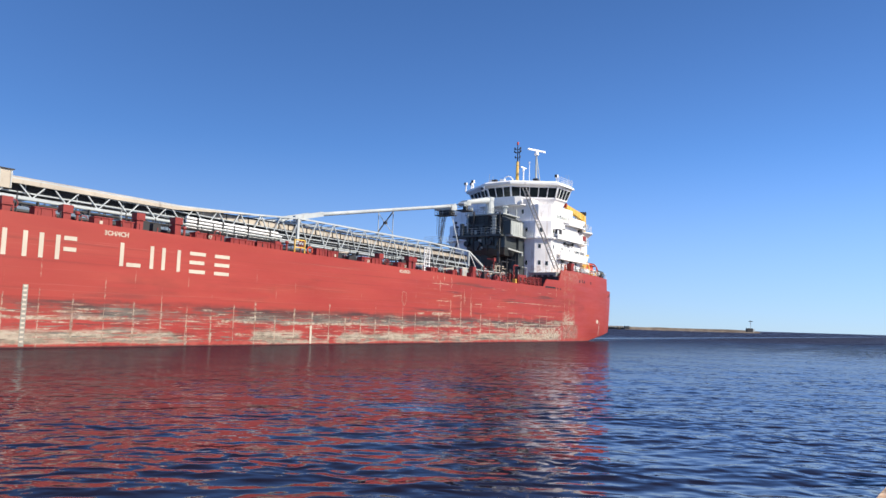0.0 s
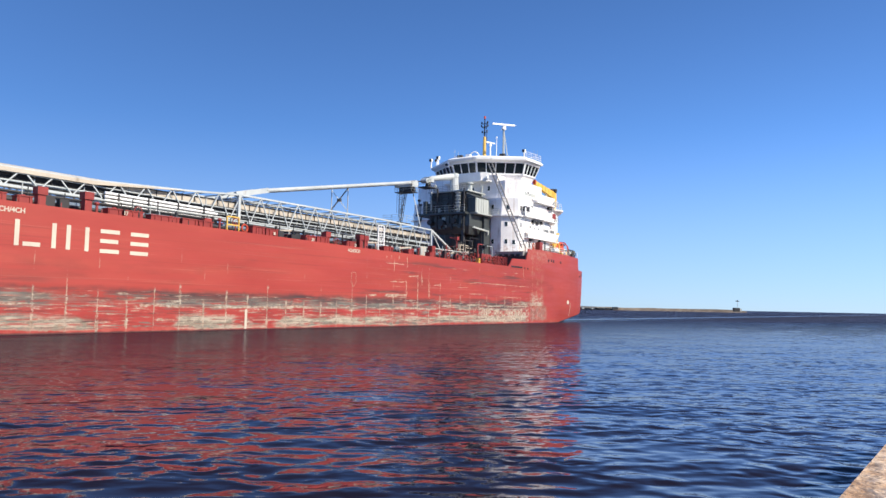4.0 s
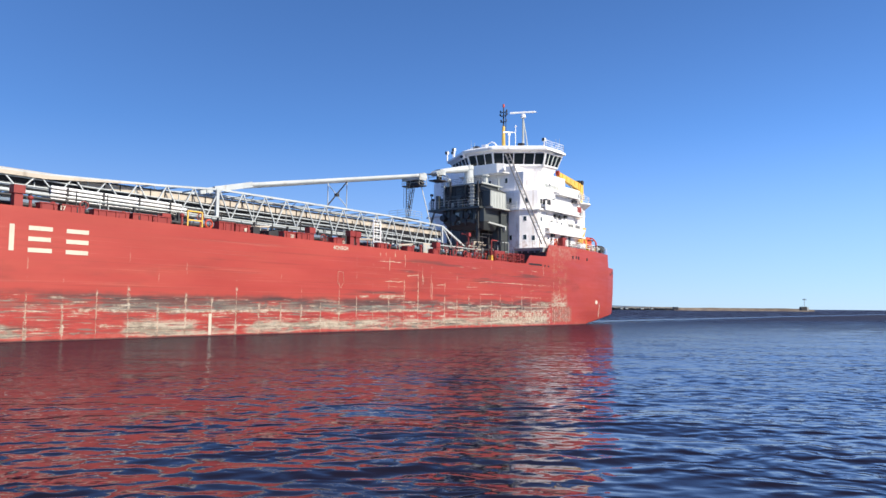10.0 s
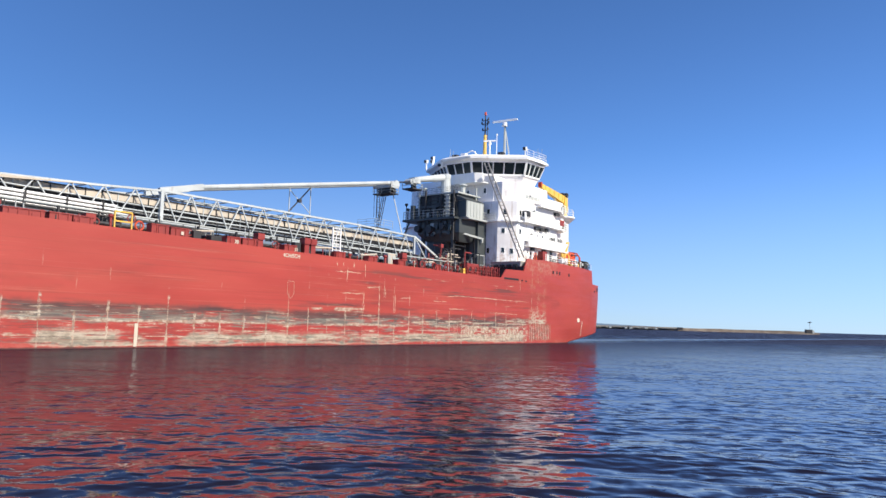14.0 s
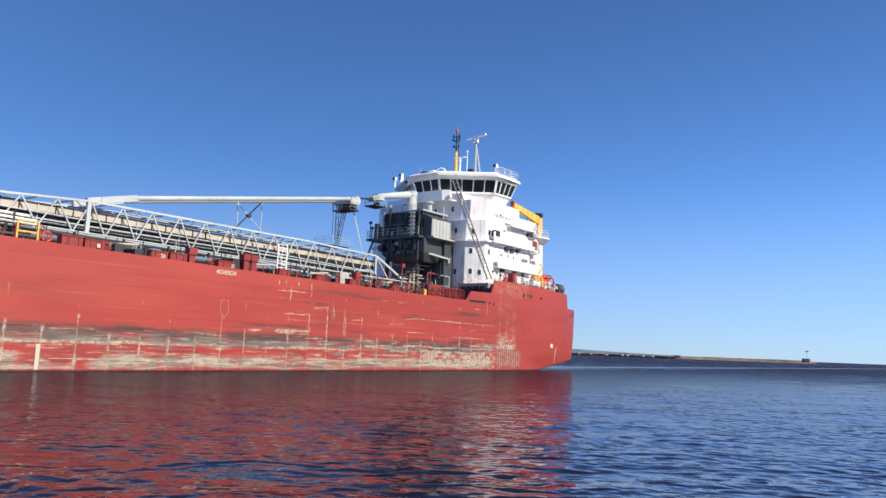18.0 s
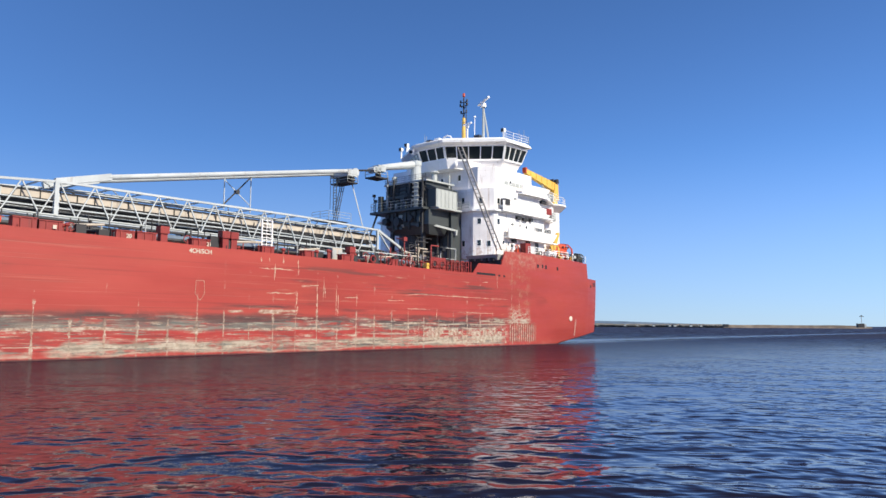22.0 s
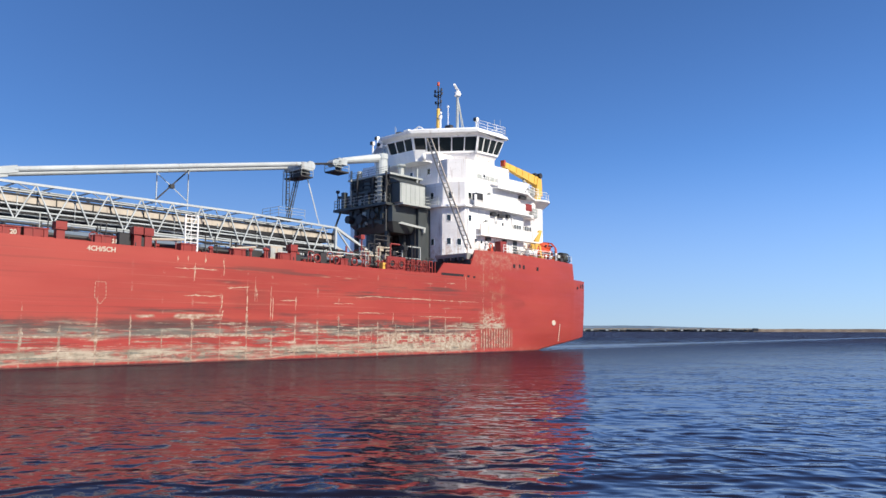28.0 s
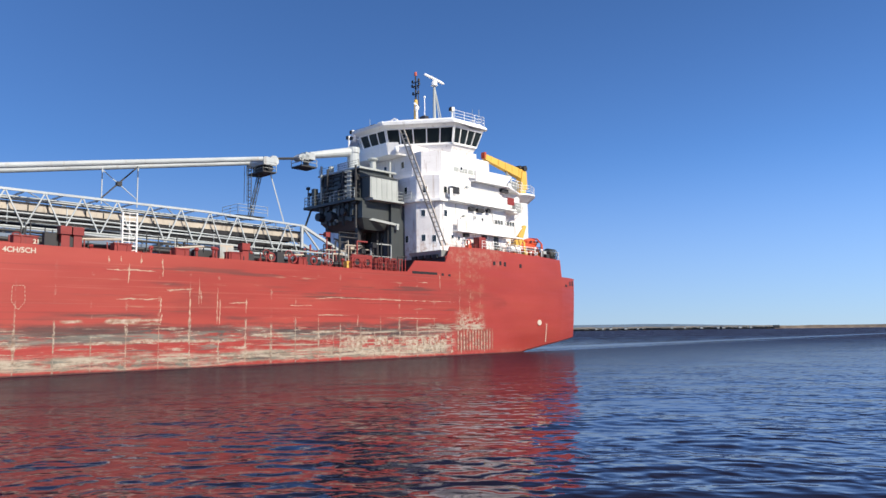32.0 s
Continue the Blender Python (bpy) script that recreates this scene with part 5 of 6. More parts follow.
def deck_gear(ship):
    rnd = random.Random(3)
    # hatch coamings and their covers
    for i in range(9):
        x = 37 + i * 8.6
        z = at(x, DECK) - 0.08
        s = Shape().box(x, x + 6.4, -8.6, 7.6, z, z + 1.0)
        coaming = part("hatch_coaming", s, RED_DECK, ship, "red steel hatch coaming")
        s = Shape().box(x - 0.1, x + 6.5, -8.7, 7.7, z + 1.0, z + 1.25)
        part("hatch_cover", s, HATCH, coaming, "blue-grey steel hatch cover")
    # lockers, vents, posts and lifebuoys by the edge of the deck
    for x, top in ((105.4, 9.9), (101.3, 9.9), (95.6, 10.1), (92.2, 10.2), (66.5, 9.65), (61.2, 9.8), (60.4, 9.78), (47.5, 9.66), (81.5, 9.4)):
        z = at(x, DECK) - 0.08
        s = Shape().box(x - 0.27, x + 0.27, 9.6, 10.1, z, top - 0.5)
        v = part("vent_trunk", s, RED_DECK, ship, "red steel ventilator trunk")
        part("vent_cap", Shape().box(x - 0.36, x + 0.36, 9.5, 10.2, top - 0.55, top), RED_DECK, v)
        part("vent_grille", Shape().box(x - 0.24, x + 0.24, 10.2, 10.21, top - 0.45, top - 0.12), RED_DECK, v)
    lockers = [(104.0, 102.6, 9.3), (99.8, 98.4, 9.2), (97.7, 96.7, 9.15), (91.2, 90.1, 9.05), (89.8, 88.3, 9.05), (87.6, 85.0, 8.98), (84.7, 83.2, 9.0), (83.1, 81.7, 8.98),
               (77.3, 75.85, 9.1), (75.7, 74.25, 9.03), (70.6, 69.25, 8.87), (69.05, 67.6, 8.9), (64.6, 63.2, 8.8), (58.3, 57.1, 8.75), (53.9, 52.8, 8.72), (49.5, 48.3, 8.72), (43.0, 42.2, 8.7)]
    for x1, x0, top in lockers:
        z = at(x0, DECK) - 0.08
        b = part("deck_locker", Shape().box(x0, x1, 10.3, 11.0, z, top), RED_DECK, ship, "low red deck box")
        part("lid", Shape().box(x0 - 0.05, x1 + 0.05, 10.25, 11.06, top, top + 0.07), RED_DECK, b)
        for k in range(int((x1 - x0) / 0.7) + 1):
            xx = x0 + 0.1 + k * 0.7 + rnd.uniform(0, 0.2)
            if xx < x1 - 0.1:
                part("rib", Shape().box(xx, xx + 0.07, 11.0, 11.07, z, top), RED_DECK, b)
        if rnd.random() < 0.22:
            m = rnd.uniform(x0 + 0.3, x1 - 0.5)
            part("notice", Shape().box(m, m + 0.24, 11.08, 11.1, top - 0.48, top - 0.22), MARK, b, "small white plate")
    for i in range(52):
        x = 35 + i * 1.5
        z = at(x, DECK) - 0.08
        if 72.3 < x < 74.2 or i % 4 == 3:
            continue
        s = Shape().tube((x, 11.5, z), (x, 11.5, z + rnd.uniform(0.4, 0.8)), 0.045, sides=5)
        part("stanchion", s, RED_DECK if i % 3 else DARK, ship)
    cab = part("control_cabinet", Shape().box(48.3, 49.5, 9.0, 9.6, 8.0, 9.45), BEIGE, ship, "dusty beige control cabinet")
    for x in (48.3, 49.0):
        part("cabinet_door", Shape().box(x, x + 0.5, 9.6, 9.63, 8.5, 9.3), LIGHT_GREY, cab)
    for k in range(4):
        z = 9.98 + k * 0.3
        s = Shape().tube((75.6 + 0.5 * k, 5.3, z), (88.0, 5.3, z + 0.18), 0.1, sides=8)
        part("stowed_pipe", s, WHITE, ship, "long white stowed pipe")
    # dark sheet added behind the pipes to paint the shade in their gaps
    part("pipe_gap_shade", Shape().prism([(76.2, 4.8, 9.8), (87.9, 4.8, 9.98), (87.9, 4.9, 9.98), (76.2, 4.9, 9.8)], [(77.2, 4.8, 10.9), (87.9, 4.8, 11.1), (87.9, 4.9, 11.1), (77.2, 4.9, 10.9)]), DARK, ship)
    for x in (78.2, 81.0, 84.0, 86.8):
        part("pipe_clamp", Shape().box(x - 0.07, x + 0.07, 5.2, 5.44, 9.8, 11.1), DARK, ship)
    for x in (76.0, 79.4, 82.8, 87.6):
        s = Shape().box(x - 0.1, x + 0.1, 4.3, 5.4, 8.2, 9.8)
        part("pipe_rack", s, RED_DECK, ship)
    for x, l in ((70.5, 3.0), (57.0, 4.5), (50.5, 2.4), (41, 3.5)):
        z = at(x, DECK)
        s = Shape().tube((x, 8.9, z + 1.2), (x + l, 8.9, z + 0.9), 0.1, sides=7)
        for k in (0.2, l - 0.2):
            s.tube((x + k, 8.9, z - 0.1), (x + k, 8.9, z + 1.15), 0.05, sides=5)
        part("deck_pipe", s, BEIGE, ship)
    for y, h, r in ((3.0, 0.75, 0.3), (3.6, 1.5, 0.12), (6.2, 1.55, 0.1), (6.9, 1.75, 0.08), (8.2, 0.7, 0.16), (-3.2, 1.2, 0.3)):
        s = Shape()
        for a, b in ((34.5, 62), (62, 95), (95, 114)):
            s.tube((a, y, at(a, DECK) + h), (b, y, at(b, DECK) + h), r, sides=7)
        run = part("deck_pipe_run", s, DARK if r >= 0.1 else (RED_DECK if r > 0.09 else LIGHT_GREY), ship, "long pipe along the deck")
        for i in range(20):
            x = 35.5 + i * 3.9
            z = at(x, DECK) - 0.08
            part("pipe_stand", Shape().box(x - 0.06, x + 0.06, y - 0.12, y + 0.12, z, z + h + 0.05), DARK, run)
    for i in range(12):
        x = 37.5 + i * 6.3
        z = at(x, DECK) - 0.08
        s = Shape().bar((x, 1.9, z), (x, 1.9, z + 2.3), 0.22)
        s.bar((x, -1.9, z), (x, -1.9, z + 2.3), 0.22)
        s.bar((x, -1.9, z + 2.2), (x, 1.9, z + 2.2), 0.2)
        part("boom_rest", s, DARK, ship, "dark trestle under the boom")
    for i in range(120):
        x = rnd.uniform(35, 110)
        yy = rnd.uniform(5.5, 9.5)
        part("deck_post", Shape().tube((x, yy, at(x, DECK) - 0.1), (x, yy, at(x, DECK) + rnd.uniform(0.9, 2.1)), 0.045, sides=5), DARK if i % 5 else LIGHT_GREY, ship)
    for i in range(70):
        x = rnd.uniform(37, 110)
        y = rnd.uniform(8.0, 10.0)
        z = at(x, DECK) - 0.08
        h = rnd.uniform(0.5, 1.3)
        if i % 3 == 0:
            s = Shape().tube((x, y, z), (x, y, z + h), 0.1, sides=7).ball((x, y, z + h), 0.2, 0.2, 0.16, 8, 5)
            part("air_pipe", s, RED_DECK, ship)
        elif i % 3 == 1:
            s = Shape().ring((x, y, z + h), (0.3, 1, 0), 0.28, 0.04).tube((x, y, z), (x, y, z + h), 0.06, sides=6)
            part("valve_wheel", s, RED_DECK, ship)
        else:
            s = Shape().box(x - 0.35, x + 0.35, y - 0.25, y + 0.25, z, z + h)
            part("junction_box", s, DARK, ship)
    for x in (78.4, 45.8, 43.7, 41.6):
        z = at(x, DECK)
        s = Shape().ring((x, 11.2, z + 0.5), (0, 1, 0), 0.32, 0.075)
        part("lifebuoy", s, ORANGE if x > 70 else RED_DECK, ship, "red lifebuoy")
    s = Shape()
    for x in (80.2, 78.9):
        s.bar((x, 11.0, 8.3), (x, 11.0, 9.7), 0.1)
    s.bar((80.2, 11.0, 9.7), (78.9, 11.0, 9.7), 0.1)
    s.bar((80.2, 11.0, 9.0), (78.9, 11.0, 9.0), 0.1)
    part("ladder_stand", s, YELLOW, ship, "yellow boarding ladder frame")
    # machinery round the foot of the boom
    for i in range(60):
        x, y = rnd.uniform(29.0, 38.5), rnd.uniform(-1.0, 6.5)
        z = 7.95
        h = rnd.uniform(0.8, 2.8)
        s = Shape().tube((x, y, z), (x, y, z + h), rnd.uniform(0.05, 0.16), sides=6)
        if i % 3 == 0:
            s.bar((x, y, z + h), (x + rnd.uniform(-1.8, 1.8), y + rnd.uniform(-1, 1), z + h * 0.9), 0.12)
        part("pipework", s, (DARK, BEIGE, DARK, RED_DECK)[i % 4], ship)


def tower_pipes(ship):
    """Tangle of pipes, cables and frames between the boom's foot and the house."""
    rnd = random.Random(31)
    for i in range(46):
        x, y, z = rnd.uniform(29.5, 37.5), rnd.uniform(2.0, 9.2), rnd.uniform(8.6, 11.6)
        d = rnd.uniform(0.8, 2.6)
        r = rnd.uniform(0.04, 0.11)
        q = (x - d, y, z) if i % 2 else (x, y - d, z + rnd.uniform(-0.3, 0.3))
        s = Shape().tube((x, y, z), q, r, sides=6)
        s.tube((x, y, 7.95), (x, y, z), r, sides=6)
        if i % 4 == 0:
            s.box(x - 0.25, x + 0.25, y - 0.2, y + 0.2, z - 0.2, z + 0.25)
        part("pipework", s, (BEIGE, DARK, RED_DECK, DARK, BLACK)[i % 5], ship)
    s = Shape()
    for x in (30.4, 33.0):
        s.bar((x, 8.6, 7.95), (x, 8.6, 10.9), 0.1)
    s.bar((30.4, 8.6, 10.9), (33.0, 8.6, 10.9), 0.1)
    s.bar((30.4, 8.6, 9.7), (33.0, 8.6, 9.7), 0.06)
    part("rope_frame", s, LIGHT_GREY, ship, "pale grey gallows frame")
    part("deck_bin", Shape().box(37.1, 37.7, 10.3, 10.8, 7.95, 8.75), YELLOW, ship, "yellow steel bin")


def poop_gear(ship):
    tower_pipes(ship)
    # mooring fittings on the low deck before the house
    for x in (36.7, 35.5):
        s = Shape().box(x - 0.6, x + 0.6, 10.8, 11.0, 7.95, 9.4)
        s.ring((x, 11.02, 8.7), (0, 1, 0), 0.36, 0.09)
        f = part("fairlead", s, RED_DECK, ship, "red fairlead frame")
        part("eye", Shape().tube((x, 10.98, 8.7), (x, 11.02, 8.7), 0.32, sides=12), DARK, f)
    for i in range(5):
        x = 34.2 - i * 0.62
        s = Shape().tube((x, 10.6, 7.95), (x, 10.6, 9.0), 0.17)
        s.tube((x, 10.6, 9.0), (x, 10.6, 9.12), 0.24)
        if i % 2 == 0:
            s.box(x - 0.3, x + 0.3, 10.4, 10.8, 7.95, 8.3)
        part("bollard", s, RED_DECK, ship)
    for i in range(9):
        x = 34.5 - i * 0.42
        s = Shape().bar((x, 11.4, 7.95), (x, 11.4, 9.25), 0.09)
        if i % 2:
            s.bar((x, 11.4, 9.2), (x + 0.42, 11.4, 9.2), 0.08)
            s.bar((x, 11.4, 8.6), (x + 0.42, 11.4, 8.6), 0.08)
        part("roller_frame", s, RED_DECK, ship)
    part("warp_drum", Shape().tube((33.9, 10.2, 8.5), (31.6, 10.2, 8.5), 0.5, sides=14), DARK, ship)
    railing("fore_rail", [(38.0, 11.6, 8.0), (32.4, 11.6, 8.0)], ship, 1.1, material=RED_DECK)
    # dark box beam at the foot of the house
    s = Shape().prism([(22.8, 7.0, 9.2), (25.6, 7.0, 9.2), (25.6, 10.9, 9.2), (22.8, 11.3, 9.2)], [(22.6, 6.8, 10.35), (26.3, 6.8, 10.5), (26.3, 11.5, 10.5), (22.6, 11.5, 10.35)])
    box = part("stowage_box", s, LIGHT_GREY, ship, "dark grey stowage bin")
    for y in (7.6, 8.6, 9.6, 10.6):
        part("box_port", Shape().box(26.1, 26.32, y - 0.3, y + 0.3, 9.75, 10.1), DARK, box)
    # after crane on its white column
    s = Shape().tube((8.2, 7.0, 9.8), (8.2, 7.0, 18.3), 1.35, 1.35, 20)
    s.tube((8.2, 7.0, 17.7), (8.2, 7.0, 18.5), 1.4, 2.3, 20)
    s.tube((8.2, 7.0, 18.5), (8.2, 7.0, 18.7), 2.3, 2.3, 20)
    part("crane_column", s, HOUSE, ship, "white round column with a platform", smooth=True)
    railing("column_rail", [(8.2 + 2.2 * math.cos(a), 7.0 + 2.2 * math.sin(a), 18.7) for a in (-2.4, -1.6, -0.8, 0, 0.8, 1.6, 2.4)], ship, 1.0)
    s = Shape().tube((7.6, 7.2, 18.7), (7.6, 7.2, 19.7), 0.75, 0.6, 14)
    s.prism([(6.8, 6.7, 19.6), (8.2, 6.7, 19.6), (8.2, 7.7, 19.6), (6.8, 7.7, 19.6)], [(6.8, 6.8, 21.9), (7.6, 6.8, 21.9), (7.6, 7.6, 21.9), (6.8, 7.6, 21.9)])
    crane = part("deck_crane", s, YELLOW, ship, "yellow deck crane with its jib laid forward")
    s = Shape().prism([(6.9, 6.8, 20.75), (14.4, 7.0, 22.25), (14.4, 7.5, 22.25), (6.9, 7.5, 20.75)], [(6.9, 6.8, 22.0), (14.4, 7.0, 22.9), (14.4, 7.5, 22.9), (6.9, 7.5, 22.0)])
    jib = part("jib", s, YELLOW, crane)
    for k in range(5):
        z = 21.15 + k * 0.25
        part("jib_rib", Shape().box(8.2 + k * 1.3, 8.27 + k * 1.3, 7.5, 7.56, z, z + 0.85 - k * 0.06), YELLOW, jib)
    part("jib_ram", Shape().tube((8.4, 7.2, 19.4), (10.4, 7.2, 21.4), 0.14), LIGHT_GREY, crane)
    part("jib_head", Shape().box(14.3, 14.6, 6.95, 7.5, 22.4, 23.1), ORANGE, crane, "red sheave block at the jib's end")
    s = Shape().tube((7.1, 6.7, 22.25), (7.1, 7.7, 22.25), 0.35, sides=10)
    s.tube((8.0, 6.8, 22.3), (8.0, 7.6, 22.3), 0.2, sides=10)
    part("winch", s, DARK, crane)
    s = Shape().tube((14.6, 7.3, 21.9), (14.6, 7.3, 19.6), 0.03, sides=5)
    s.box(14.45, 14.75, 7.2, 7.4, 19.3, 19.7)
    part("hook", s, DARK, crane)
    # lifeboat on its davit
    s = Shape()
    secs = [(6.7 + 0.5 * i, math.sin(math.pi * (i + 0.6) / 10.2)) for i in range(10)]
    loops = [[(x, 8.8 + 1.15 * f ** 0.7 * math.cos(a), 11.9 + 0.85 * f ** 0.7 * math.sin(a)) for a in [2 * math.pi * k / 12 for k in range(12)]] for x, f in secs]
    for p, q in zip(loops, loops[1:]):
        s.prism(p, q)
    boat = part("lifeboat", s, ORANGE, ship, "orange enclosed lifeboat on its cradle", smooth=True)
    part("canopy", Shape().ball((8.2, 8.8, 12.75), 1.2, 0.8, 0.6), ORANGE, boat)
    part("fender_line", Shape().box(7.2, 10.8, 9.9, 9.98, 11.8, 11.95), DARK, boat)
    for x in (7.6, 8.2, 8.8):
        part("port", Shape().box(x - 0.14, x + 0.14, 9.45, 9.62, 12.75, 12.95), DARK, boat)
    for x in (7.2, 10.6):
        s = Shape().bar((x, 10.1, 9.8), (x + 0.2, 10.0, 12.6), 0.2)
        s.bar((x + 0.2, 10.0, 12.6), (x + 0.5, 9.6, 13.2), 0.18)
        s.bar((x + 0.5, 9.6, 13.2), (x + 0.5, 8.4, 13.4), 0.18)
        part("davit", s, ORANGE if x < 8 else YELLOW, ship, "lifeboat davit arm")
    s = Shape().bar((12.2, 9.4, 9.8), (11.5, 9.3, 12.3), 0.4, 0.3)
    s.prism([(11.9, 9.1, 12.2), (10.6, 9.1, 12.2), (10.6, 9.4, 12.2), (11.9, 9.4, 12.2)], [(9.9, 9.1, 14.7), (9.4, 9.1, 14.7), (9.4, 9.4, 14.7), (9.9, 9.4, 14.7)])
    part("davit_arm", s, YELLOW, ship, "faded yellow crane arm laid back")
    for x in (13.5, 12.6):
        part("liferaft", Shape().tube((x, 10.5, 11.5), (x + 0.7, 10.5, 11.5), 0.36, sides=12), WHITE, ship, "white life raft canister")
    s = Shape().box(5.8, 6.7, 8.6, 9.4, 9.85, 11.75)
    part("winch_motor", s, YELLOW, ship, "yellow winch motor casing")
    for x, y in ((3.9, 8.4), (4.9, 9.4)):
        s = Shape().tube((x - 0.5, y, 11.5), (x + 0.5, y, 11.5), 0.5, sides=12)
        for k in (-0.55, -0.2, 0.2, 0.55):
            s.ring((x + k, y, 11.5), (1, 0, 0), 0.72, 0.06, 14, 5)
        s.box(x - 0.6, x + 0.6, y - 0.5, y + 0.5, 9.85, 11.0)
        part("mooring_winch", s, GREY, ship, "dark mooring winch")
    rnd = random.Random(21)
    for i in range(26):
        x, y = rnd.uniform(5.5, 22.0), rnd.uniform(9.9, 10.9)
        h = rnd.uniform(1.2, 2.3)
        s = Shape()
        if i % 3 == 0:
            s.tube((x, y, 9.8), (x, y, 9.8 + h), 0.06, sides=6).ball((x, y, 9.85 + h), 0.17, 0.17, 0.14, 8, 5)
            part("air_pipe", s, WHITE, ship)
        elif i % 3 == 1:
            s.box(x - 0.3, x + 0.3, y - 0.2, y + 0.2, 9.8, 9.6 + h)
            part("deck_cabinet", s, (LIGHT_GREY, ORANGE, DARK, YELLOW)[i % 4], ship, "small steel deck cabinet")
        else:
            s.tube((x, y, 9.8), (x, y, 9.9 + h), 0.045, sides=5)
            s.bar((x, y, 9.8 + h), (x + 0.5, y, 9.8 + h), 0.05)
            part("lamp_post", s, DARK, ship)
    for x in (20.9,):
        s = Shape().ring((x, 10.4, 11.75), (0, 1, 0), 0.3, 0.07)
        part("lifebuoy", s, ORANGE, ship, "orange lifebuoy on the bulwark")
    # railings and gear on the after decks of the house
    for z, x0, x1 in ((16.12, 9.6, 12.4), (18.7, 9.7, 13.0)):
        railing("after_rail", [(x0, 8.9, z), (x0 + 0.8, 9.7, z), (x1, 10.1, z)], ship, 1.0)
    for x, z, w in ((11.6, 18.7, 0.8), (12.6, 18.7, 0.5), (15.0, 18.75, 0.7), (11.0, 16.12, 0.9), (16.8, 18.75, 0.6)):
        part("deck_locker", Shape().box(x - w / 2, x + w / 2, 8.9, 9.5, z, z + w + 0.2), (WHITE, LIGHT_GREY)[w > 0.6], ship)
    railing("stern_rail", [(4.8, 10.6, 10.75), (4.8, -10.6, 10.75)], ship, 1.0)
    railing("poop_rail", [(20.0, 11.5, 11.0), (10.5, 11.3, 10.9)], ship, 0.9)
    s = Shape().box(18.8, 19.9, 10.2, 11.0, 9.85, 12.35)
    part("fire_station", s, RED_DECK, ship, "red equipment cabinet")


def land_material(name, low, high, scale):
    n = Net(name)
    a = n.place()
    f = n.noise(a, scale, 5)
    c = n.mix(n.step(f, 0.35, 0.65), low, high)
    c = n.mix(n.step(n.noise(a, scale * 6, 3), 0.55, 0.65), c, tuple(v * 0.75 for v in low))
    n.bump(f, 0.5, 0.6)
    return n.done(c, 0.85)


STONE = land_material("breakwater_stone", (0.13, 0.10, 0.075), (0.22, 0.175, 0.13), 0.12)
# haze of the distance is mixed into the woods' and hills' colours
WOODS = land_material("far_woods_in_haze", (0.12, 0.125, 0.12), (0.20, 0.195, 0.17), 0.05)
HILL = land_material("far_hill_in_haze", (0.10, 0.15, 0.20), (0.13, 0.18, 0.23), 0.004)
PLANK = land_material("weathered_dock_concrete", (0.38, 0.23, 0.13), (0.62, 0.47, 0.34), 2.2)


def polar(az, r, z=0.0):
    return (r * math.sin(radians(az)), r * math.cos(radians(az)), z)


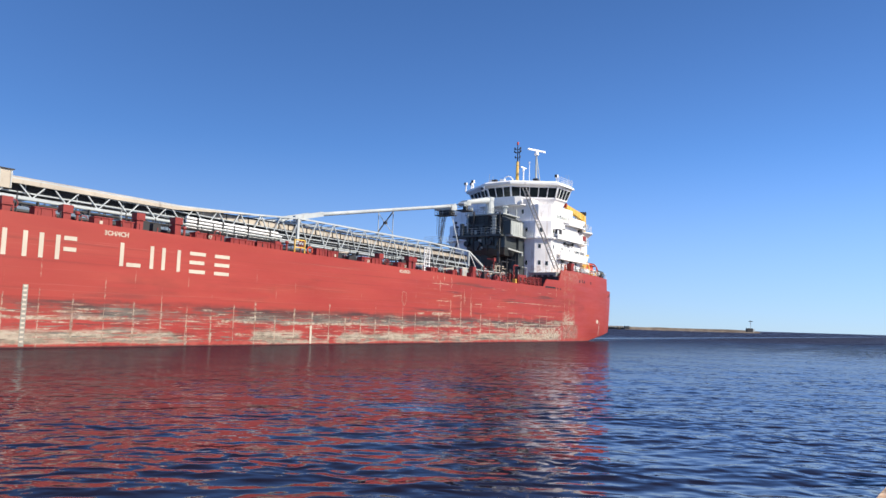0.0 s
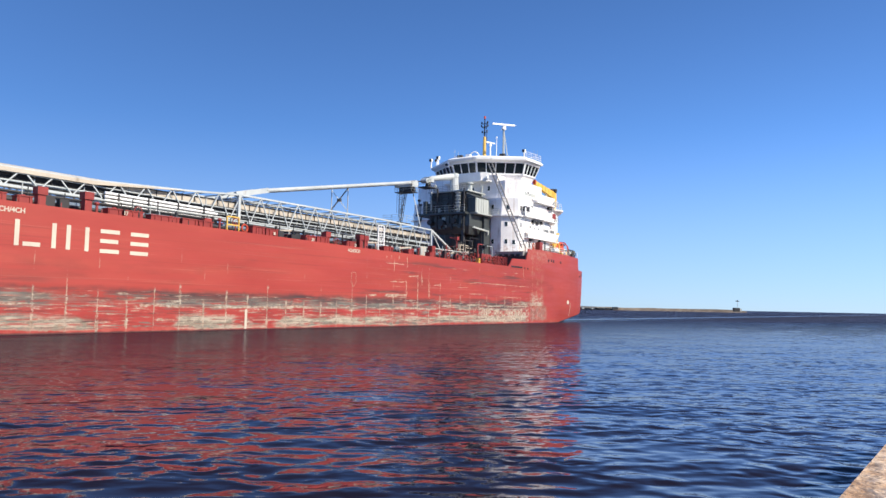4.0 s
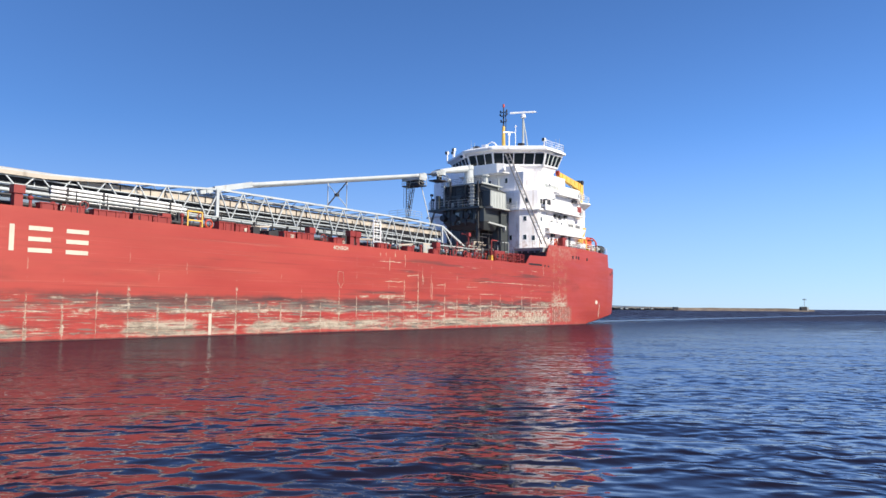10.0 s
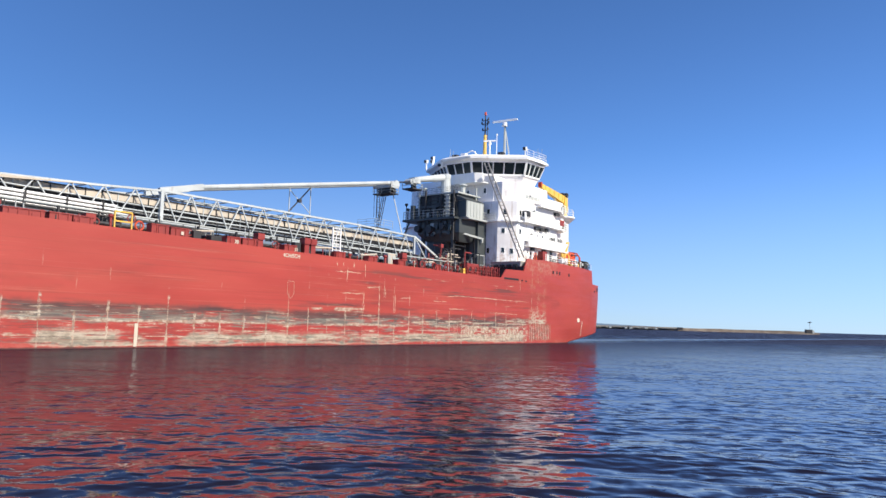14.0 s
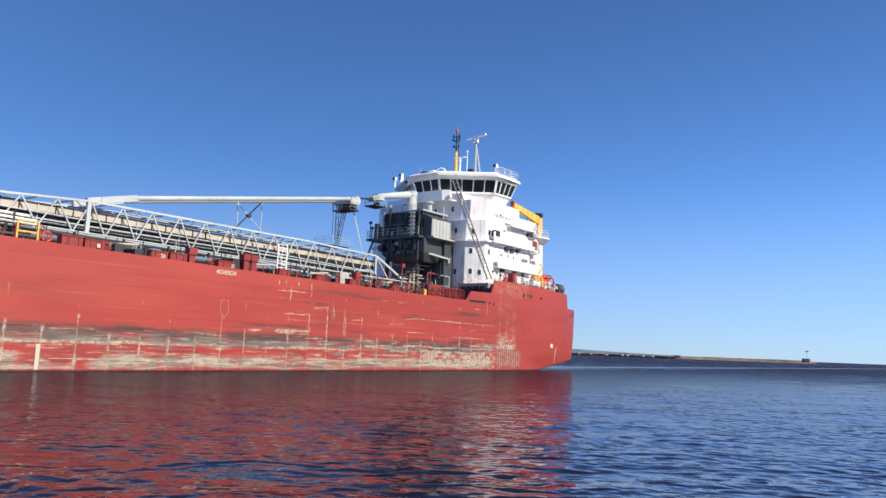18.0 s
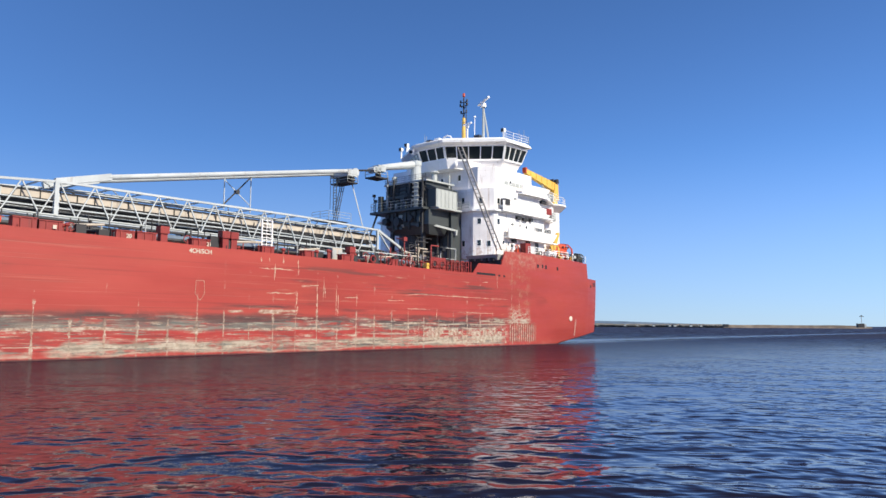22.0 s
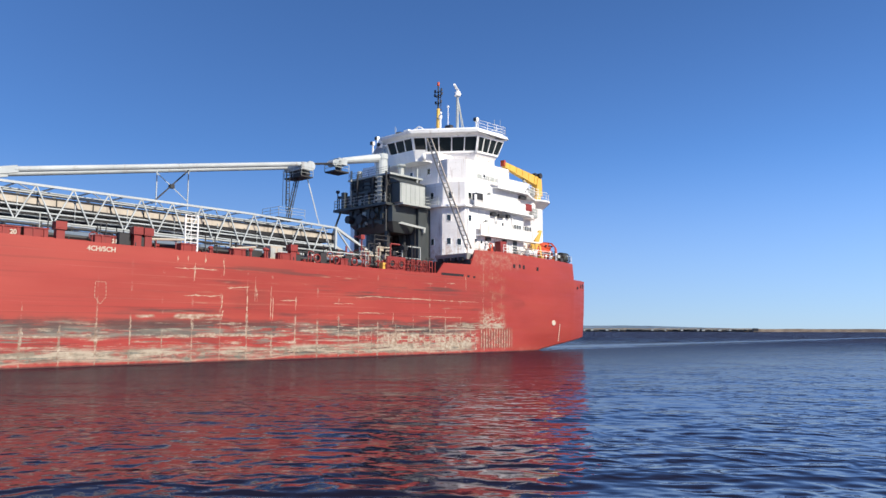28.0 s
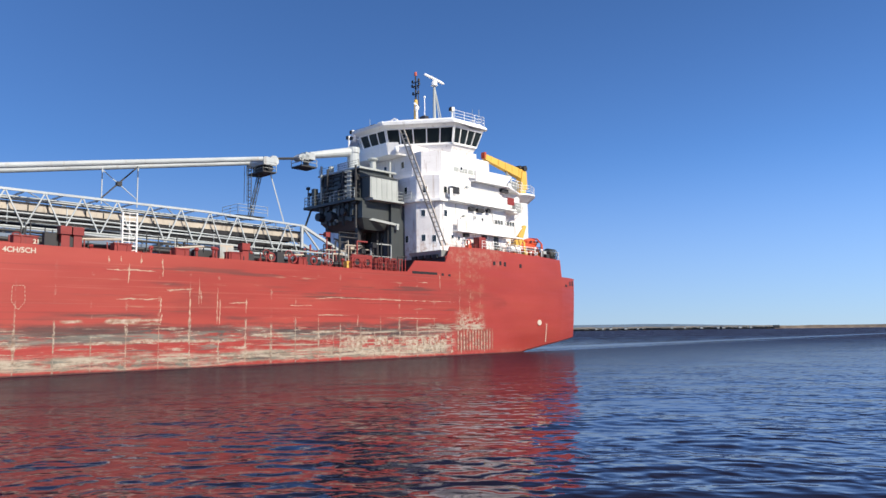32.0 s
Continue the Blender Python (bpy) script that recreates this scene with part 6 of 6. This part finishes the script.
def shore():
    # low stone breakwater that ends at the light
    s = Shape()
    prev = None
    for i in range(60):
        az = -12 + i * (23.1 + 12) / 59
        r = 790 + 60 * math.sin(az * 0.08)
        h = 3.1 + 0.5 * noise.noise((az * 0.7, 0, 0)) + (0.4 if az < 14 else 0)
        if az > 22.6:
            h *= 0.45
        a, b, c, d = polar(az, r - 7, -1), polar(az, r - 2, h), polar(az, r + 3, h), polar(az, r + 9, -1)
        if prev:
            s.add([*prev, a, b, c, d], [(0, 4, 5, 1), (1, 5, 6, 2), (2, 6, 7, 3)])
        prev = (a, b, c, d)
    breakwater = part("breakwater", s, STONE, None)
    tagged(breakwater, "low brown stone breakwater across the lake", "breakwater", kind="structure")
    # rough stones and scrub on its landward part
    rnd = random.Random(8)
    s = Shape()
    for i in range(900):
        az = rnd.uniform(-10, 13.9)
        r = 784 + 60 * math.sin(az * 0.08) + rnd.uniform(-3, 4)
        x, y, _ = polar(az, r)
        w = rnd.uniform(0.8, 2.6)
        s.ball((x, y, rnd.uniform(1.2, 2.5)), w, w, rnd.uniform(0.4, 1.0), 6, 4)
    tagged(part("shore_scrub", s, WOODS, None), "dark stones and scrub on the far shore", "scrub", kind="stuff")
    for i in range(14):
        az = rnd.uniform(-2.0, 13.6)
        x, y, _ = polar(az, 778 + 60 * math.sin(az * 0.08))
        w = rnd.uniform(0.6, 1.5)
        s = Shape().prism([(x - w, y - 1.5, 0.8), (x + w, y - 1.5, 0.8), (x + w, y + 1.5, 0.8), (x - w, y + 1.5, 0.8)], [(x - w, y - 1.5, 2.6), (x + w, y - 1.5, 2.6), (x + w, y + 1.5, 2.6), (x - w, y + 1.5, 2.6)])
        house = part("shore_hut", s, LIGHT_GREY, None)
        tagged(house, "small pale building on the far shore", "building", group="far shore buildings")
        s = Shape().prism([(x - w, y - 1.5, 2.6), (x + w, y - 1.5, 2.6), (x + w, y + 1.5, 2.6), (x - w, y + 1.5, 2.6)], [(x - w, y - 0.05, 3.3), (x + w, y - 0.05, 3.3), (x + w, y + 0.05, 3.3), (x - w, y + 0.05, 3.3)])
        part("roof", s, GREY, house)
    x, y, _ = polar(13.95, 786)
    s = Shape().box(x - 2.4, x + 2.4, y - 2, y + 2, 0.5, 3.6)
    tagged(part("pier_block", s, DARK, None), "dark block at the end of the scrub", "block")
    # far hills
    s = Shape()
    prev = None
    for i in range(90):
        az = -75 + i * 90 / 89
        h = 19 + 5 * noise.noise((az * 0.09, 3, 0)) + 1.5 * noise.noise((az * 0.9, 7, 0))
        h *= at(az, [(-75, 1), (6, 1), (13, 0.35), (15, 0)])
        a, b, c = polar(az, 3300, -5), polar(az, 3600, h), polar(az, 4000, -5)
        if prev:
            s.add([*prev, a, b, c], [(0, 3, 4, 1), (1, 4, 5, 2)])
        prev = (a, b, c)
    tagged(part("hills", s, HILL, None), "hazy blue wooded hills on the horizon", "hills", kind="structure")
    # harbour light at the breakwater's end
    x, y, _ = polar(22.45, 790)
    light = new("harbour_light")
    light.location = (x, y, 2.2)
    tagged(light, "dark harbour light with a thin mast on a block", "beacon")
    part("house", Shape().box(-3.4, 2.2, -2, 2, -1, 2.7), DARK, light)
    part("annex", Shape().box(2.2, 3.8, -2, 2, -1, 2.0), LIGHT_GREY, light)
    s = Shape().tube((0.6, 0, 2.7), (0.6, 0, 9.3), 0.22)
    part("mast", s, LIGHT_GREY, light)
    s = Shape().box(-1.3, 2.5, -0.3, 0.3, 9.0, 9.5)
    s.box(0.0, 1.2, -0.5, 0.5, 9.4, 10.2)
    part("lantern", s, GREY, light)


def dock():
    d = Vector((1.30, 1.69, 0)).normalized()
    n = Vector((d.y, -d.x, 0))
    p = Vector((3.06, 5.82, 0))
    corners = [p - d * 26, p + d * 9, p + d * 9 + n * 9, p - d * 26 + n * 9]
    s = Shape().prism([(q.x, q.y, -2.5) for q in corners[::-1]][::-1], [(q.x, q.y, 0.86) for q in corners])
    ob = part("dock", s, PLANK, None)
    tagged(ob, "sunlit tan concrete dock edge", "dock", kind="structure")
    for i in range(35):
        a, b = p + d * (i - 26 + 0.006), p + d * (i - 25 - 0.006)
        q = [a - n * 0.02, b - n * 0.02, b + n * 0.45, a + n * 0.45]
        s = Shape().prism([(v.x, v.y, 0.864) for v in q], [(v.x, v.y, 0.9) for v in q])
        part("coping", s, PLANK, ob)


water = lake()
shore()
dock()
ship = bulk_carrier()


SCAN_PERIOD, SCAN_ACROSS = 1.95, 42.0


def motions():
    walk(ship, [(t, pose(x, y, 0, 0, 0, turn)) for t, x, y, turn in SHIP_ROWS])
    # radar scanners turn steadily, with less than a quarter turn from row to row
    for bar, pivot, broadside in SCANNERS:
        walk(bar, [(k * 0.25, pose(*pivot, 0, 0, SCAN_ACROSS - (k * 0.25 - broadside) * 360.0 / SCAN_PERIOD)) for k in range(129)])
    # the wind waves drift along slowly
    walk(water, [(0.0, pose(0, 0, 0)), (32.0, pose(-7.0, -13.0, 0))])


motions()
